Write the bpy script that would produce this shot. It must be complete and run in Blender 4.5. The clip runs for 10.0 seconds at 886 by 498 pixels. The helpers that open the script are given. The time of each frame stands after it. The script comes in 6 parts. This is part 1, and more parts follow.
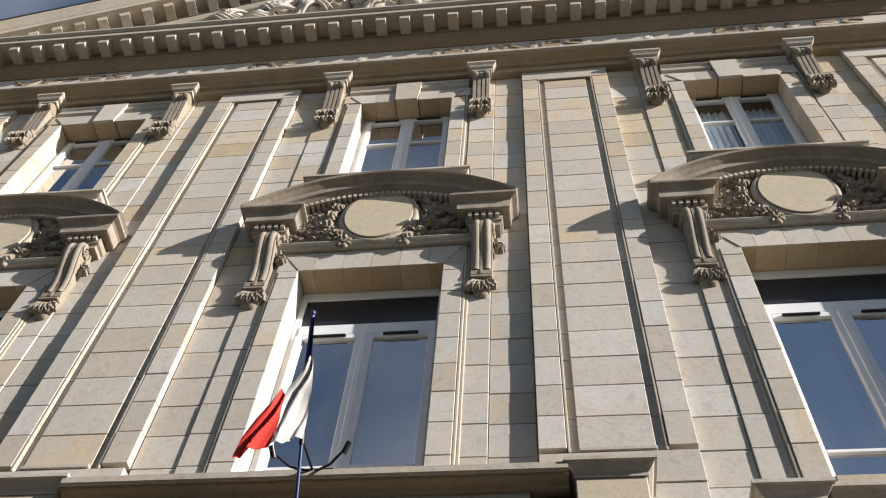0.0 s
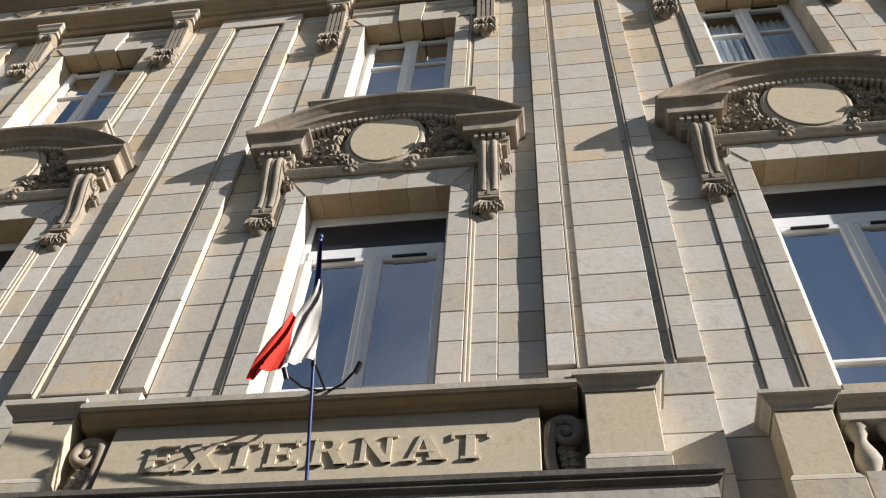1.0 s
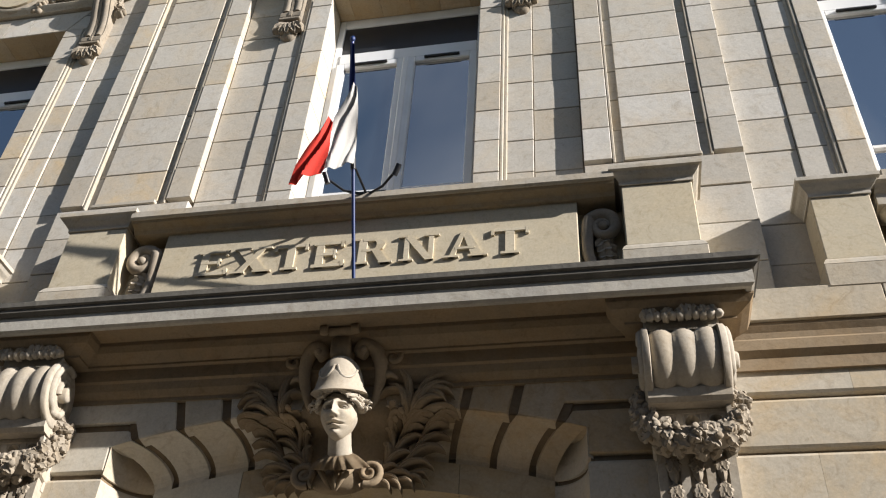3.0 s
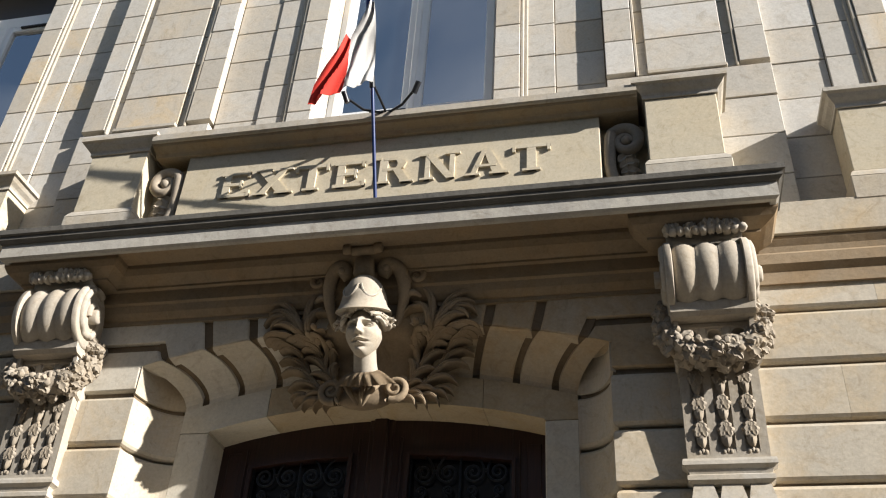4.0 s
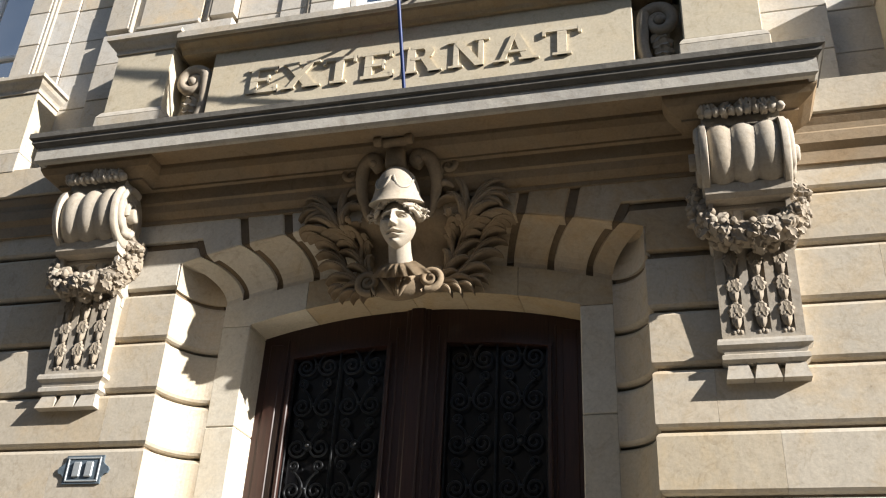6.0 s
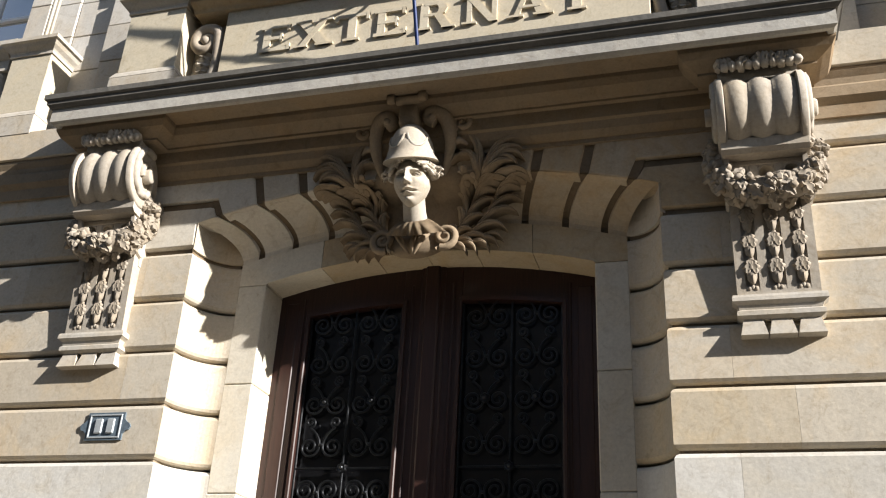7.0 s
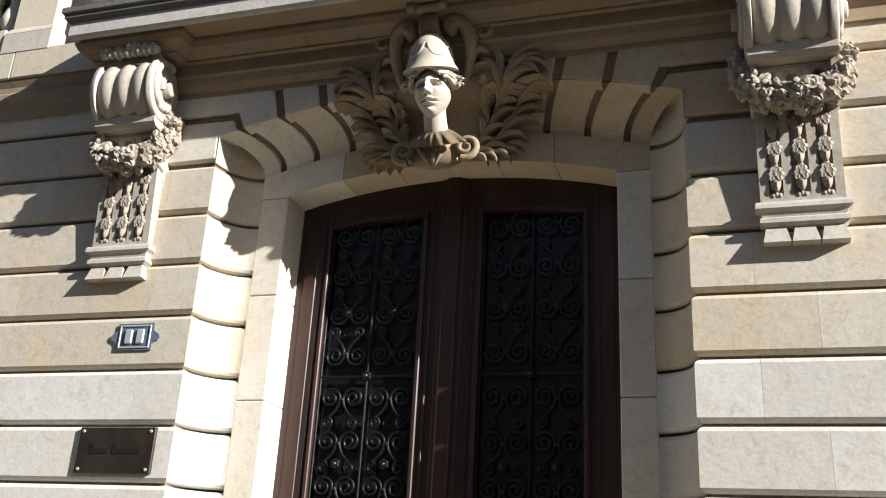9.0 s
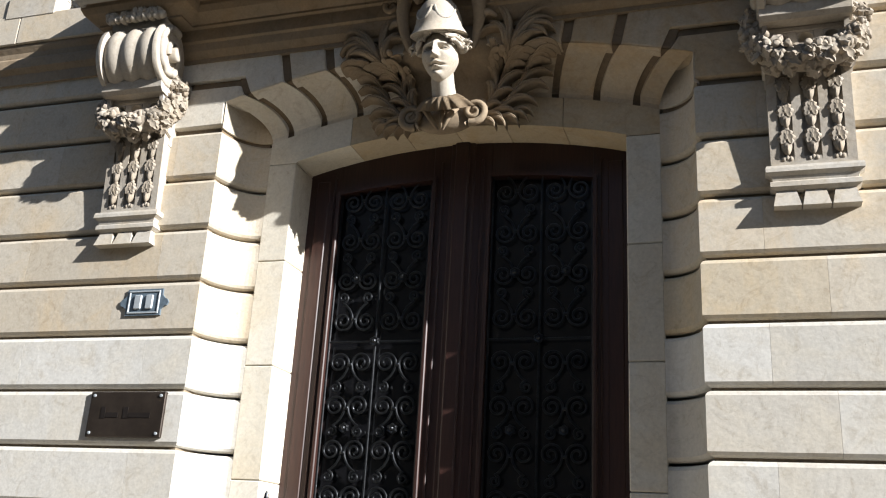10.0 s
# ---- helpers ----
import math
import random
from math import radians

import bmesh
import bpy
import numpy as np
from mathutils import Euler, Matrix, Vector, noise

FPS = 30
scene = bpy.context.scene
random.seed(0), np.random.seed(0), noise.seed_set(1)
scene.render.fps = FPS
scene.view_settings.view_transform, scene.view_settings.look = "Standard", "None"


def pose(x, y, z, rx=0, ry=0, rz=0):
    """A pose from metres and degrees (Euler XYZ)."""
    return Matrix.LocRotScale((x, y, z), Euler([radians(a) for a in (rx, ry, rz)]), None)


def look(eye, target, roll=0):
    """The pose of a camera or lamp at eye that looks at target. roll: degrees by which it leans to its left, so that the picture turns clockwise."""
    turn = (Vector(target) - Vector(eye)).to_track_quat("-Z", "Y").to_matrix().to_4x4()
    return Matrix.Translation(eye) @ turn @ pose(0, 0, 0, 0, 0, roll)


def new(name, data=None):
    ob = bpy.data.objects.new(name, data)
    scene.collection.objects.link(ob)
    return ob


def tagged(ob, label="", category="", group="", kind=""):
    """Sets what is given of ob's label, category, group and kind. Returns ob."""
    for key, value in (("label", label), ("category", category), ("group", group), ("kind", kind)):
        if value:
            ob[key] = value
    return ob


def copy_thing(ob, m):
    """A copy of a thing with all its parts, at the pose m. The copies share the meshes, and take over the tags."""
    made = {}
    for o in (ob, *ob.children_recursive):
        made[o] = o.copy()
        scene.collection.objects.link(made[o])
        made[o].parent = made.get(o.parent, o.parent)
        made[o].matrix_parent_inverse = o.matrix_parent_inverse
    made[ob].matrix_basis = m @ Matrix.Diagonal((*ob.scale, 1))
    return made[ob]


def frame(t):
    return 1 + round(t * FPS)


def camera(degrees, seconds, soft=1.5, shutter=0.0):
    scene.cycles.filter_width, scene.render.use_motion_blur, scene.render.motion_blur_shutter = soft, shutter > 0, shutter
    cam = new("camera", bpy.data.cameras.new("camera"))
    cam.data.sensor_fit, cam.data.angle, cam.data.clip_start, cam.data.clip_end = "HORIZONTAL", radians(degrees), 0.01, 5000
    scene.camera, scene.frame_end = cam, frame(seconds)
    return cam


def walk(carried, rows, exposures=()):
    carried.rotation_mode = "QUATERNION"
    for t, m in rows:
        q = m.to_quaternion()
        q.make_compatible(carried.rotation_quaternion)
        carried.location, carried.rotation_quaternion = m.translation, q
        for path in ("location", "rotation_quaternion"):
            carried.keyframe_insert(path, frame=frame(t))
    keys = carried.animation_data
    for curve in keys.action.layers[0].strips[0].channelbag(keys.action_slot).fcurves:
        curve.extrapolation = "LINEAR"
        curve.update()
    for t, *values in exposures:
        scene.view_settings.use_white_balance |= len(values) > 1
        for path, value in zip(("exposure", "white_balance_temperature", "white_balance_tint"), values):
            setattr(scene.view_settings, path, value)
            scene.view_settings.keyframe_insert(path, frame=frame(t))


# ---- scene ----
cam = camera(51.1, 10.0, 1.15)
PATH = [
    (0, (1.681, -5.281, 1.685), (1.482, -4.218, 3.368), 5.8),
    (0.5, (1.694, -5.27, 1.672), (1.482, -4.148, 3.314), 5.3),
    (1, (1.715, -5.249, 1.661), (1.482, -4.058, 3.251), 4.8),
    (1.5, (1.7, -5.267, 1.646), (1.452, -3.994, 3.168), 4.2),
    (2, (1.71, -5.31, 1.665), (1.431, -3.946, 3.101), 4.0),
    (2.5, (1.673, -5.298, 1.615), (1.376, -3.873, 2.987), 3.9),
    (3, (1.688, -5.284, 1.609), (1.355, -3.796, 2.903), 3.9),
    (4.5, (1.695, -5.271, 1.597), (1.281, -3.652, 2.696), 3.7),
    (5, (1.676, -5.279, 1.598), (1.245, -3.63, 2.644), 3.4),
    (5.5, (1.679, -5.272, 1.595), (1.225, -3.6, 2.594), 3.2),
    (7, (1.697, -5.268, 1.583), (1.179, -3.546, 2.457), 3.2),
    (7.5, (1.708, -5.256, 1.572), (1.17, -3.523, 2.411), 3.3),
    (8, (1.706, -5.264, 1.565), (1.154, -3.514, 2.36), 3.3),
    (8.5, (1.7, -5.264, 1.555), (1.137, -3.498, 2.306), 3.3),
    (9, (1.697, -5.262, 1.54), (1.123, -3.482, 2.249), 3.2),
    (9.5, (1.7, -5.249, 1.532), (1.113, -3.459, 2.202), 3.2),
    (10, (1.701, -5.237, 1.523), (1.104, -3.441, 2.168), 3.3),
]
EXPOSURES = [(0, 0.94, 6400, 13), (1.5, 0.86, 6450, 12), (3, 0.95, 6400, 11), (4.5, 1.24, 6400, 10), (7, 1.34, 6300, 11), (8.5, 1.40, 6100, 11), (10, 1.45, 5950, 10)]
walk(cam, [(t, look(eye, target, roll)) for t, eye, target, roll in PATH], EXPOSURES)

# ---------- world, sun, exposure ----------
SUN_DIR = Vector((-3.1, 1.0, -1.48)).normalized()
world = bpy.data.worlds.new("sky")
scene.world = world
world.use_nodes = True
wn = world.node_tree
sky = wn.nodes.new("ShaderNodeTexSky")
sky.sky_type, sky.sun_disc = "NISHITA", False
sky.sun_elevation = math.asin(-SUN_DIR.z)
sky.sun_rotation = math.atan2(-SUN_DIR.x, -SUN_DIR.y)
sky.air_density, sky.dust_density, sky.ozone_density = 1.0, 0.6, 1.0
wtc = wn.nodes.new("ShaderNodeTexCoord")
cloud = wn.nodes.new("ShaderNodeTexNoise")
cloud.inputs["Scale"].default_value, cloud.inputs["Detail"].default_value, cloud.inputs["Distortion"].default_value = 2.2, 7, 0.8
wn.links.new(wtc.outputs["Generated"], cloud.inputs["Vector"])
cr = wn.nodes.new("ShaderNodeValToRGB")
cr.color_ramp.elements[0].position, cr.color_ramp.elements[1].position = 0.48, 0.78
cr.color_ramp.elements[1].color = (0.55, 0.55, 0.55, 1)
wn.links.new(cloud.outputs[0], cr.inputs[0])
cm = wn.nodes.new("ShaderNodeMix")
cm.data_type = "RGBA"
wn.links.new(cr.outputs[0], cm.inputs[0])
wn.links.new(sky.outputs[0], cm.inputs[6])
cm.inputs[7].default_value = (6.5, 6.8, 7.2, 1)
wn.links.new(cm.outputs[2], wn.nodes["Background"].inputs[0])
wn.nodes["Background"].inputs[1].default_value = 0.05
sun_data = bpy.data.lights.new("sun", "SUN")
sun_data.energy, sun_data.angle, sun_data.color = 5.0, radians(0.6), (1.0, 0.95, 0.88)
sun = new("sun", sun_data)
sun.matrix_world = look(Vector((8, -6, 14)), Vector((8, -6, 14)) + SUN_DIR)


# ---------- materials ----------
def node_mat(name):
    m = bpy.data.materials.new(name)
    m.use_nodes = True
    nt = m.node_tree
    return m, nt, nt.nodes, nt.links, nt.nodes["Principled BSDF"]


def ramp(nt, stops):
    r = nt.nodes.new("ShaderNodeValToRGB")
    while len(r.color_ramp.elements) < len(stops):
        r.color_ramp.elements.new(0.5)
    for e, (p, c) in zip(r.color_ramp.elements, stops):
        e.position, e.color = p, (*c, 1)
    return r


def noise_tex(nt, coord, scale, detail=5, rough=0.6, stretch=None):
    n = nt.nodes.new("ShaderNodeTexNoise")
    n.inputs["Scale"].default_value, n.inputs["Detail"].default_value, n.inputs["Roughness"].default_value = scale, detail, rough
    if stretch:
        mp = nt.nodes.new("ShaderNodeMapping")
        mp.inputs["Scale"].default_value = stretch
        nt.links.new(coord, mp.inputs[0])
        coord = mp.outputs[0]
    nt.links.new(coord, n.inputs["Vector"])
    return n


def mix(nt, kind, fac, a, b):
    n = nt.nodes.new("ShaderNodeMix")
    n.data_type, n.blend_type = "RGBA", kind
    for sock, v in ((n.inputs[0], fac), (n.inputs[6], a), (n.inputs[7], b)):
        if isinstance(v, (int, float)):
            sock.default_value = v
        elif isinstance(v, tuple):
            sock.default_value = (*v, 1)
        else:
            nt.links.new(v, sock)
    return n.outputs[2]


def stone_mat(name, base, warm, grey, warm_amount=0.5, grey_amount=0.4, rough=0.85, bump=0.25, piece=True, dirt=0.0, spread=1.0):
    m, nt, nodes, links, bs = node_mat(name)
    geo = nodes.new("ShaderNodeNewGeometry")
    pos = geo.outputs["Position"]
    info = nodes.new("ShaderNodeObjectInfo")
    rnd = info.outputs["Random"] if piece else geo.outputs["Random Per Island"]
    # each stone reads the noise at its own place
    off = nodes.new("ShaderNodeVectorMath")
    off.operation = "SCALE"
    comb = nodes.new("ShaderNodeCombineXYZ")
    for k in range(3):
        links.new(rnd, comb.inputs[k])
    links.new(comb.outputs[0], off.inputs[0])
    off.inputs["Scale"].default_value = 37.0
    add = nodes.new("ShaderNodeVectorMath")
    links.new(pos, add.inputs[0])
    links.new(off.outputs[0], add.inputs[1])
    local = add.outputs[0]
    tone = ramp(nt, [(0.0, tuple(c * (1 - spread * (1 - k)) for c, k in zip(base, (0.84, 0.80, 0.74)))), (0.35, tuple(c * (1 - 0.05 * spread) for c in base)), (0.7, base), (1.0, tuple(min(0.9, c * (1 + spread * (k - 1))) for c, k in zip(base, (1.10, 1.12, 1.16))))])
    links.new(rnd, tone.inputs[0])
    # warm clouds inside stones
    n1 = noise_tex(nt, local, 1.9, 6, 0.66)
    n1.inputs["Distortion"].default_value = 1.2
    r1 = ramp(nt, [(0.44, (0, 0, 0)), (0.66, (1, 1, 1))])
    links.new(n1.outputs[0], r1.inputs[0])
    w = nodes.new("ShaderNodeMath")
    w.operation = "MULTIPLY"
    w.inputs[1].default_value = warm_amount
    links.new(r1.outputs[0], w.inputs[0])
    c = mix(nt, "MIX", w.outputs[0], tone.outputs[0], warm)
    # grey weather, continuous over the stones, drawn out downwards
    n2 = noise_tex(nt, pos, 1.7, 6, 0.68, (1.0, 1.0, 0.35))
    r2 = ramp(nt, [(0.44, (0, 0, 0)), (0.66, (1, 1, 1))])
    links.new(n2.outputs[0], r2.inputs[0])
    g = nodes.new("ShaderNodeMath")
    g.operation = "MULTIPLY"
    g.inputs[1].default_value = grey_amount
    links.new(r2.outputs[0], g.inputs[0])
    c = mix(nt, "MIX", g.outputs[0], c, grey)
    # blotches and veins
    nv = noise_tex(nt, local, 6.5, 8, 0.72)
    nv.inputs["Distortion"].default_value = 2.2
    rv = ramp(nt, [(0.32, (0.78, 0.74, 0.68)), (0.47, (1.0, 1.0, 1.0)), (0.7, (1.07, 1.07, 1.06))])
    links.new(nv.outputs[0], rv.inputs[0])
    c = mix(nt, "MULTIPLY", 0.75, c, rv.outputs[0])
    # fine grain
    n3 = noise_tex(nt, pos, 55, 4, 0.7)
    r3 = ramp(nt, [(0.3, (0.86, 0.86, 0.86)), (0.7, (1.08, 1.08, 1.08))])
    links.new(n3.outputs[0], r3.inputs[0])
    c = mix(nt, "MULTIPLY", 0.8, c, r3.outputs[0])
    # few dark pores and chips
    v = nodes.new("ShaderNodeTexVoronoi")
    v.inputs["Scale"].default_value = 9.0
    links.new(local, v.inputs["Vector"])
    r4 = ramp(nt, [(0.0, (0.35, 0.32, 0.28)), (0.045, (1, 1, 1))])
    links.new(v.outputs["Distance"], r4.inputs[0])
    c = mix(nt, "MULTIPLY", 0.6, c, r4.outputs[0])
    if dirt:
        n5 = noise_tex(nt, pos, 6.0, 6, 0.75)
        r5 = ramp(nt, [(0.35, (0, 0, 0)), (0.62, (1, 1, 1))])
        links.new(n5.outputs[0], r5.inputs[0])
        d = nodes.new("ShaderNodeMath")
        d.operation = "MULTIPLY"
        d.inputs[1].default_value = dirt
        links.new(r5.outputs[0], d.inputs[0])
        c = mix(nt, "MIX", d.outputs[0], c, (0.09, 0.085, 0.075))
    links.new(c, bs.inputs["Base Color"])
    bs.inputs["Roughness"].default_value = rough
    bs.inputs["Specular IOR Level"].default_value = 0.25
    b = nodes.new("ShaderNodeBump")
    b.inputs["Strength"].default_value, b.inputs["Distance"].default_value = bump, 0.01
    n6 = noise_tex(nt, pos, 16, 7, 0.6)
    links.new(n6.outputs[0], b.inputs["Height"])
    links.new(b.outputs[0], bs.inputs["Normal"])
    return m


STONE = stone_mat("ashlar_limestone", (0.52, 0.488, 0.432), (0.55, 0.45, 0.315), (0.42, 0.40, 0.365), 0.45, 0.45)
WARMST = stone_mat("ochre_stained_ashlar", (0.53, 0.475, 0.39), (0.58, 0.43, 0.24), (0.45, 0.42, 0.37), 0.7, 0.3, spread=1.2)
RUST = stone_mat("rusticated_limestone", (0.505, 0.45, 0.36), (0.53, 0.40, 0.235), (0.43, 0.40, 0.345), 0.6, 0.4, spread=0.7)
CARVED = stone_mat("carved_limestone", (0.425, 0.38, 0.315), (0.44, 0.34, 0.21), (0.30, 0.27, 0.225), 0.35, 0.5, bump=0.4, piece=False)
TRIM = stone_mat("moulded_limestone", (0.47, 0.43, 0.365), (0.47, 0.36, 0.21), (0.33, 0.305, 0.255), 0.45, 0.5, bump=0.35, piece=False)
PANELST = stone_mat("smooth_panel_limestone", (0.53, 0.467, 0.35), (0.56, 0.45, 0.28), (0.46, 0.42, 0.33), 0.35, 0.25, bump=0.1, piece=False)
SOOT = stone_mat("weathered_coping_stone", (0.15, 0.14, 0.122), (0.14, 0.125, 0.10), (0.07, 0.07, 0.066), 0.3, 0.7, bump=0.7, piece=False, dirt=0.7)
FASCIA = stone_mat("grey_fascia_stone", (0.46, 0.435, 0.385), (0.42, 0.37, 0.29), (0.30, 0.285, 0.26), 0.3, 0.6, bump=0.5, piece=False, dirt=0.12)
# Patina brown, warmed to carry the shade under the door cornice.
PATINASHADE = stone_mat("patina_and_shade_limestone", (0.48, 0.395, 0.28), (0.44, 0.30, 0.15), (0.38, 0.34, 0.275), 0.65, 0.5)
PALEARCH = stone_mat("pale_arch_limestone", (0.58, 0.535, 0.45), (0.53, 0.43, 0.28), (0.50, 0.475, 0.42), 0.5, 0.45)
JOINT = stone_mat("grime_filled_joint", (0.20, 0.145, 0.09), (0.16, 0.11, 0.06), (0.10, 0.08, 0.055), 0.4, 0.6, bump=0.5, piece=False)
# Brown with a little dirt; mostly puts the shade under projections into the colour.
BROWN = stone_mat("shade_brown_limestone", (0.29, 0.22, 0.14), (0.28, 0.18, 0.085), (0.19, 0.155, 0.115), 0.5, 0.55, bump=0.35, piece=False, dirt=0.1)
# Brown that paints in the shade of the coping underside and architrave.
UNDERTONE = stone_mat("underside_shade_limestone", (0.42, 0.335, 0.22), (0.42, 0.28, 0.13), (0.27, 0.23, 0.175), 0.55, 0.5, bump=0.35, piece=False, dirt=0.08)
# Ochre base carries the warm shade of lintel undersides and door arch.
SOFFIT = stone_mat("warm_shade_soffit_limestone", (0.50, 0.41, 0.28), (0.46, 0.32, 0.15), (0.33, 0.28, 0.20), 0.6, 0.35)
WORN = stone_mat("weathered_carved_limestone", (0.36, 0.31, 0.245), (0.35, 0.265, 0.165), (0.19, 0.165, 0.135), 0.45, 0.65, bump=0.5, piece=False, dirt=0.3)
# Grime brown, with shade beneath the cornice worked into the base colour.
GRIMESHADE = stone_mat("grime_and_shade_limestone", (0.32, 0.245, 0.16), (0.27, 0.185, 0.10), (0.15, 0.12, 0.085), 0.4, 0.6, bump=0.5, piece=False, dirt=0.15)
PALEST = stone_mat("pale_smooth_limestone", (0.62, 0.575, 0.48), (0.59, 0.49, 0.33), (0.54, 0.505, 0.43), 0.5, 0.3, bump=0.12)
LOWST = stone_mat("washed_rusticated_limestone", (0.54, 0.515, 0.462), (0.54, 0.475, 0.36), (0.45, 0.435, 0.395), 0.4, 0.4, spread=0.6)
PALER = stone_mat("pale_carved_limestone", (0.58, 0.545, 0.49), (0.54, 0.46, 0.35), (0.40, 0.37, 0.32), 0.3, 0.35, bump=0.3, piece=False)
OCHRE = stone_mat("ochre_limestone", (0.55, 0.49, 0.385), (0.57, 0.43, 0.24), (0.50, 0.46, 0.39), 0.6, 0.35)
MORTAR = stone_mat("dark_lime_mortar", (0.24, 0.19, 0.13), (0.21, 0.155, 0.095), (0.13, 0.11, 0.085), 0.3, 0.5, bump=0.5, piece=False)


def plain_mat(name, col, rough, metal=0.0, var=0.12, scale=18.0, bump=0.0, coat=0.0, stretch=None):
    m, nt, nodes, links, bs = node_mat(name)
    tc = nodes.new("ShaderNodeNewGeometry").outputs["Position"]
    n = noise_tex(nt, tc, scale, 5, 0.65, stretch)
    r = ramp(nt, [(0.3, tuple(c * (1 - var) for c in col)), (0.7, tuple(min(1, c * (1 + var)) for c in col))])
    links.new(n.outputs[0], r.inputs[0])
    links.new(r.outputs[0], bs.inputs["Base Color"])
    bs.inputs["Roughness"].default_value, bs.inputs["Metallic"].default_value = rough, metal
    bs.inputs["Coat Weight"].default_value = coat
    if bump:
        b = nodes.new("ShaderNodeBump")
        b.inputs["Strength"].default_value, b.inputs["Distance"].default_value = bump, 0.004
        links.new(n.outputs[0], b.inputs["Height"])
        links.new(b.outputs[0], bs.inputs["Normal"])
    return m


PVC = plain_mat("white_window_plastic", (0.74, 0.75, 0.76), 0.35, var=0.04, scale=4)
BLACK = plain_mat("black_vent_plastic", (0.015, 0.015, 0.016), 0.5)
DARKBOX = plain_mat("dark_blind_box", (0.02, 0.022, 0.026), 0.3, var=0.2, scale=3)
WOOD = plain_mat("varnished_mahogany", (0.032, 0.012, 0.008), 0.48, var=0.4, scale=9, bump=0.12, coat=0.05, stretch=(9, 9, 0.6))
IRON = plain_mat("black_wrought_iron", (0.05, 0.052, 0.055), 0.34, 0.9, 0.3, 40, 0.15)
GATE = plain_mat("bracket_black_paint", (0.02, 0.021, 0.025), 0.35, 0.3)
POLE = plain_mat("blue_painted_pole", (0.012, 0.03, 0.12), 0.4, 0.0, 0.15)
BLUE = plain_mat("blue_flag_cloth", (0.015, 0.03, 0.16), 0.85, 0, 0.12, 60, 0.2)
WHITE = plain_mat("white_flag_cloth", (0.50, 0.485, 0.46), 0.9, 0, 0.05, 60, 0.2)
RED = plain_mat("red_flag_cloth", (0.62, 0.035, 0.02), 0.85, 0, 0.08, 60, 0.2)
BRONZE = plain_mat("dark_bronze_plaque", (0.055, 0.042, 0.032), 0.38, 0.6, 0.25, 7, 0.1)
BRASS = plain_mat("worn_plaque_marks", (0.022, 0.017, 0.014), 0.45, 0.4, 0.2)
ENAMEL = plain_mat("grey_blue_cast_plate", (0.12, 0.155, 0.185), 0.4, 0.2, 0.25, 30, 0.2)
PALE = plain_mat("pale_raised_metal", (0.42, 0.45, 0.46), 0.4, 0.3, 0.12)
ASPHALT = plain_mat("asphalt", (0.052, 0.05, 0.048), 0.9, 0, 0.35, 30, 0.5)
PAVING = plain_mat("pavement_concrete", (0.30, 0.265, 0.215), 0.9, 0, 0.2, 12, 0.3)
RENDERED = plain_mat("opposite_rendered_wall", (0.20, 0.185, 0.165), 0.9, 0, 0.12, 1.2, 0.2)
CURTAIN = plain_mat("pale_net_curtain", (0.62, 0.66, 0.70), 0.9, 0, 0.08, 20)
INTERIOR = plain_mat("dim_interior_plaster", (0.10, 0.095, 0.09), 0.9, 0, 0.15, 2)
ZINC = plain_mat("roof_zinc_edge", (0.06, 0.065, 0.075), 0.5, 0.3, 0.2)


def glass_mat(name, tint, rough=0.02, ior=3.6, coat=1.0):
    m, nt, nodes, links, bs = node_mat(name)
    bs.inputs["Base Color"].default_value = (*tint, 1)
    bs.inputs["Roughness"].default_value = rough
    bs.inputs["IOR"].default_value = ior
    bs.inputs["Specular IOR Level"].default_value = 0.9
    bs.inputs["Coat Weight"].default_value = coat
    bs.inputs["Coat Roughness"].default_value = 0.01
    return m


GLASS = glass_mat("dark_window_glass", (0.016, 0.026, 0.036))
DOORGLASS = glass_mat("dark_door_glass", (0.006, 0.006, 0.007), 0.22, 1.35, 0.0)


CLEAR, _nt, _no, _li, _bs = node_mat("clear_window_glass")
_bs.inputs["Transmission Weight"].default_value, _bs.inputs["Roughness"].default_value, _bs.inputs["IOR"].default_value = 1.0, 0.0, 1.45
_bs.inputs["Base Color"].default_value = (0.9, 0.95, 0.97, 1)


# ---------- mesh helpers ----------
def link_mesh(name, bm, material, parent=None, label="", smooth=False):
    bmesh.ops.recalc_face_normals(bm, faces=bm.faces)
    me = bpy.data.meshes.new(name)
    bm.to_mesh(me)
    bm.free()
    if smooth:
        me.polygons.foreach_set("use_smooth", [True] * len(me.polygons))
        me.set_sharp_from_angle(angle=radians(52))
    me.materials.append(material)
    ob = new(name, me)
    if parent:
        ob.parent = parent
    if label:
        tagged(ob, label)
    return ob


def part(name, bm, material, parent, label="", smooth=False):
    return link_mesh(name, bm, material, parent, label, smooth)


def empty(name, label, category, group="", kind="", at=(0, 0, 0)):
    e = tagged(new(name), label, category, group, kind)
    e.location = at
    e.empty_display_size = 0.1
    return e


def box(bm, x0, x1, y0, y1, z0, z1, bev=0.0):
    b = bmesh.new()
    vs = [b.verts.new((x, y, z)) for x in (x0, x1) for y in (y0, y1) for z in (z0, z1)]
    for f in ((0, 1, 3, 2), (4, 6, 7, 5), (0, 4, 5, 1), (2, 3, 7, 6), (0, 2, 6, 4), (1, 5, 7, 3)):
        b.faces.new([vs[i] for i in f])
    if bev:
        bmesh.ops.bevel(b, geom=b.edges[:], offset=bev, segments=1, affect="EDGES")
    join(bm, b)
    return bm


def join(bm, b):
    """Adds the mesh b to bm."""
    table = {v: bm.verts.new(v.co) for v in b.verts}
    for f in b.faces:
        bm.faces.new([table[v] for v in f.verts])
    b.free()


